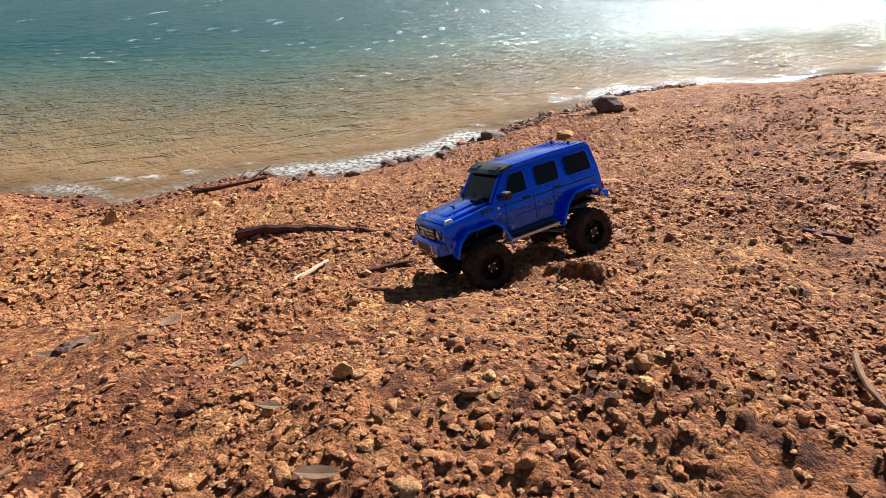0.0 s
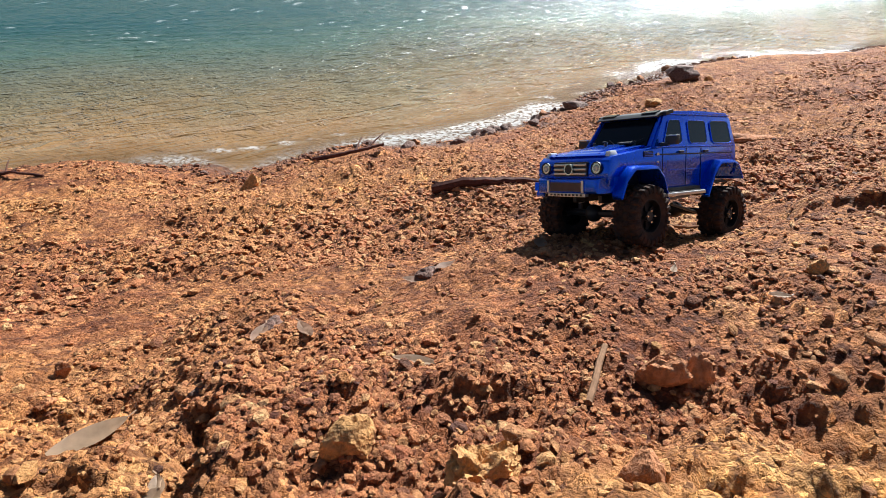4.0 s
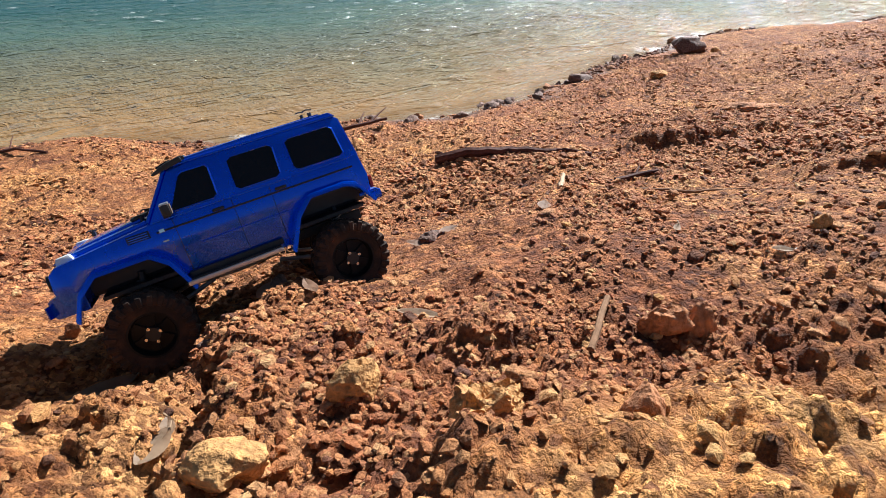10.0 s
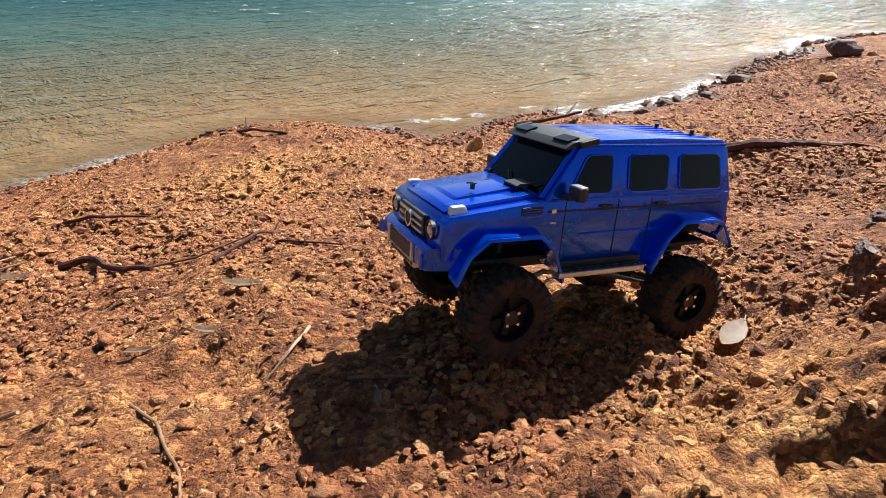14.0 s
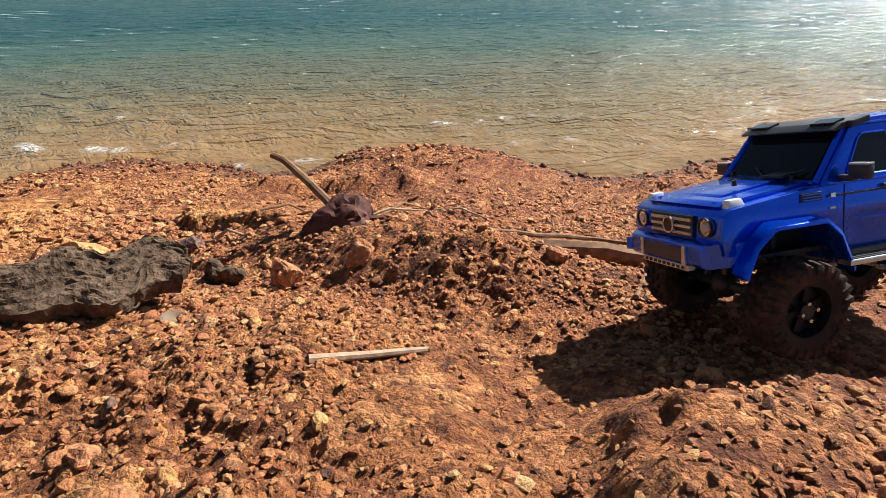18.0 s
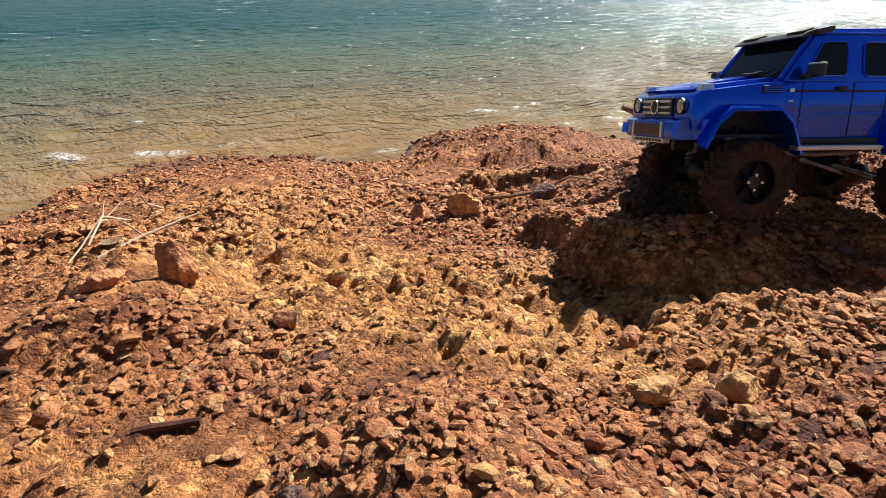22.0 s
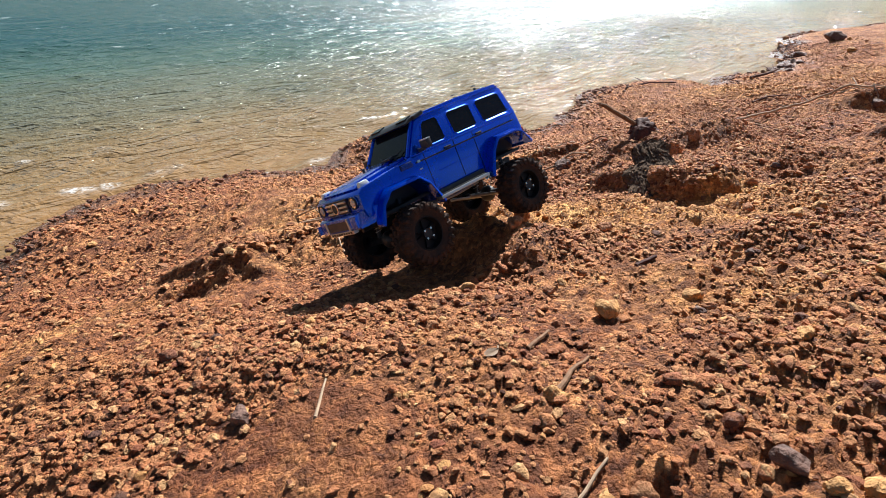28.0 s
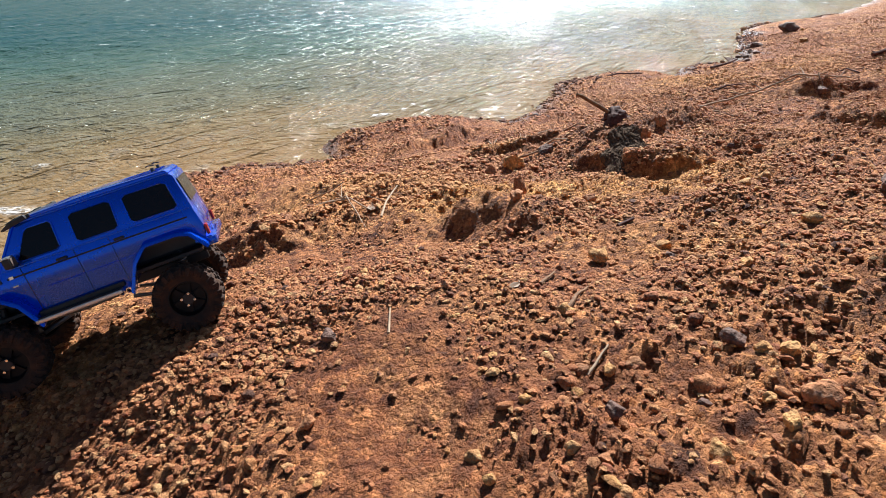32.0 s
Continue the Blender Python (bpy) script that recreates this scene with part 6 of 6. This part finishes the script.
CAR_ROWS = [
    (0.0, pose(0.284, 1.473, 0.653, 15.0, 7.8, -154.0)),
    (0.5, pose(0.191, 1.418, 0.641, 20.9, 5.2, -151.4)),
    (1.0, pose(0.114, 1.354, 0.644, 25.2, -0.3, -154.3)),
    (1.5, pose(0.057, 1.308, 0.659, 25.2, -6.5, -152.4)),
    (2.0, pose(-0.003, 1.299, 0.662, 18.5, -8.8, -152.0)),
    (2.5, pose(-0.063, 1.245, 0.667, 23.1, -12.4, -149.2)),
    (3.0, pose(-0.133, 1.212, 0.671, 21.4, -13.5, -149.8)),
    (3.5, pose(-0.201, 1.201, 0.671, 19.8, -11.4, -148.8)),
    (4.0, pose(-0.253, 1.161, 0.687, 17.4, -9.8, -147.3)),
    (4.5, pose(-0.285, 1.169, 0.687, 12.9, -6.8, -148.6)),
    (6.5, pose(-0.465, 1.055, 0.717, 19.9, -2.0, -146.9)),
    (7.0, pose(-0.560, 1.002, 0.711, 18.1, 1.6, -150.8)),
    (7.5, pose(-0.667, 0.960, 0.700, 16.0, 9.7, -148.5)),
    (8.0, pose(-0.751, 0.939, 0.699, 18.7, 6.5, -150.6)),
    (8.5, pose(-0.830, 0.910, 0.703, 22.8, 1.1, -152.6)),
    (9.0, pose(-0.918, 0.844, 0.697, 25.2, -6.5, -154.9)),
    (9.5, pose(-1.020, 0.811, 0.683, 23.8, -6.5, -157.9)),
    (10.0, pose(-1.114, 0.773, 0.674, 18.9, 8.4, -154.2)),
    (10.5, pose(-1.169, 0.786, 0.677, 11.7, 7.4, -151.5)),
    (11.0, pose(-1.226, 0.768, 0.687, 8.3, 5.6, -150.4)),
    (11.5, pose(-1.278, 0.756, 0.694, 8.3, 6.7, -151.0)),
    (12.0, pose(-1.378, 0.717, 0.693, 10.8, 2.7, -151.5)),
    (12.5, pose(-1.488, 0.638, 0.674, 6.8, -8.3, -158.7)),
    (13.0, pose(-1.554, 0.598, 0.679, 8.6, -7.3, -158.3)),
    (13.5, pose(-1.601, 0.574, 0.694, 7.7, -6.5, -157.6)),
    (14.0, pose(-1.674, 0.551, 0.720, 9.3, -7.6, -155.7)),
    (14.5, pose(-1.731, 0.521, 0.728, 14.7, -8.1, -156.0)),
    (15.0, pose(-1.824, 0.515, 0.730, 11.8, -7.4, -154.6)),
    (15.5, pose(-1.914, 0.481, 0.745, 10.1, -4.4, -154.9)),
    (17.5, pose(-3.996, 0.081, 0.670, 19.2, 0.9, -142.8)),
    (18.0, pose(-4.152, -0.016, 0.672, 18.9, 0.4, -144.6)),
    (18.5, pose(-4.332, -0.130, 0.660, 16.8, -0.2, -144.5)),
    (19.0, pose(-4.486, -0.197, 0.658, 9.0, -1.4, -142.5)),
    (19.5, pose(-4.617, -0.262, 0.673, 5.9, -6.5, -144.2)),
    (20.0, pose(-4.723, -0.314, 0.692, 5.7, -10.4, -148.1)),
    (20.5, pose(-4.813, -0.365, 0.693, 3.6, -12.2, -152.3)),
    (21.5, pose(-5.016, -0.458, 0.723, 11.2, -3.9, -160.3)),
    (22.0, pose(-5.078, -0.463, 0.733, 13.8, -2.3, -163.4)),
    (22.5, pose(-5.149, -0.489, 0.736, 18.9, -1.6, -168.7)),
    (23.0, pose(-5.227, -0.494, 0.735, 16.2, -1.1, -167.2)),
    (23.5, pose(-5.333, -0.520, 0.718, 18.4, 6.5, -164.6)),
    (24.0, pose(-5.463, -0.574, 0.699, 21.2, 13.7, -154.3)),
    (24.5, pose(-5.539, -0.594, 0.709, 24.3, 8.5, -149.1)),
    (26.5, pose(-5.946, -0.743, 0.700, 23.3, -4.9, -165.8)),
    (27.0, pose(-6.031, -0.776, 0.722, 31.2, -2.9, -163.0)),
    (27.5, pose(-6.122, -0.823, 0.737, 31.3, -2.4, -159.8)),
    (28.0, pose(-6.239, -0.880, 0.725, 26.3, 6.3, -149.9)),
    (28.5, pose(-6.369, -0.945, 0.730, 24.6, 9.7, -136.9)),
    (29.0, pose(-6.462, -1.023, 0.739, 24.5, 7.6, -132.3)),
    (29.5, pose(-6.572, -1.094, 0.731, 19.1, -2.5, -143.0)),
    (30.0, pose(-6.672, -1.115, 0.705, 10.6, -3.8, -157.4)),
    (30.5, pose(-6.779, -1.147, 0.702, 22.7, 0.3, -163.0)),
    (31.0, pose(-6.919, -1.139, 0.671, 19.7, 6.2, -171.0)),
    (32.0, pose(-7.113, -1.152, 0.651, 15.0, 13.1, -175.2)),
]


def between(rows, t):
    """The pose at t on the straight way between two rows."""
    for (t0, a), (t1, b) in zip(rows, rows[1:]):
        if t <= t1:
            f = (t - t0) / (t1 - t0)
            f = 0.7 * f + 0.3 * f * f * (3 - 2 * f) if t1 - t0 > 1 else f
            return Matrix.LocRotScale(a.translation.lerp(b.translation, f), a.to_quaternion().slerp(b.to_quaternion(), f), None)
    return rows[-1][1]


def running_gear():
    """Rows for the wheels and axles: they roll over the ground and give with its bumps."""
    times = [k / 15 for k in range(481)]
    poses = [between(CAR_ROWS, t) for t in times]
    gaps, rolled = {}, {}
    for key in wheels:
        hubs = np.array([m @ Vector((key[0], key[1] * TRACK, HUB_Z)) for m in poses])
        under = ground_height(hubs[:, 0], hubs[:, 1])[0]
        give = 0.4 * np.clip(under + WHEEL_R - 0.002 - hubs[:, 2], -0.03, 0.03) - (0.012 if key[0] < 0 else -0.003)
        gaps[key] = np.convolve(np.pad(give, 4, mode="edge"), np.ones(9) / 9, "valid")
        way = [0.0]
        for a, b, m in zip(hubs, hubs[1:], poses):
            way.append(way[-1] + float((Vector(b) - Vector(a)).dot(m.to_3x3() @ Vector((1, 0, 0)))))
        rolled[key] = np.degrees(np.array(way) / WHEEL_R)
    for key, ob in wheels.items():
        lean_deg = np.degrees(np.arctan2(gaps[(key[0], 1)] - gaps[(key[0], -1)], 2 * TRACK))
        walk(ob, [(t, pose(key[0], key[1] * TRACK, HUB_Z + g, l) @ pose(0, 0, 0, 0, r, 0)) for t, g, l, r in zip(times, gaps[key], lean_deg, rolled[key])])
    for cx, ob in axles.items():
        a, b = gaps[(cx, 1)], gaps[(cx, -1)]
        walk(ob, [(t, pose(cx, 0, HUB_Z + (p + q) / 2, math.degrees(math.atan2(p - q, 2 * TRACK)))) for t, p, q in list(zip(times, a, b))[::3]])


def motions():
    walk(car, CAR_ROWS)
    running_gear()
    # the wheels push the bark slab aside and tip it up
    rest, tipped = slab.matrix_basis.copy(), pose(-5.43, -0.48, 0.682, -6, -26, 51)
    walk(slab, [(0.0, rest), (20.8, rest), (21.6, pose(-5.26, -0.415, 0.735, 9, 1, 51)), (23.0, pose(-5.32, -0.43, 0.725, 6, -8, 51)),
                (24.5, pose(-5.39, -0.46, 0.700, 2, -13, 51)), (25.6, tipped), (32.0, tipped)])
    # the lake surges in and out against the beach
    walk(water, [(t, pose(0.10 * math.sin(t * 2.6) + 0.012 * t, -0.13 * math.sin(t * 2.6) - 0.016 * t, 0.012 * math.sin(t * 2.6 + 0.8))) for t in np.arange(0, 32.3, 0.4)])


motions()
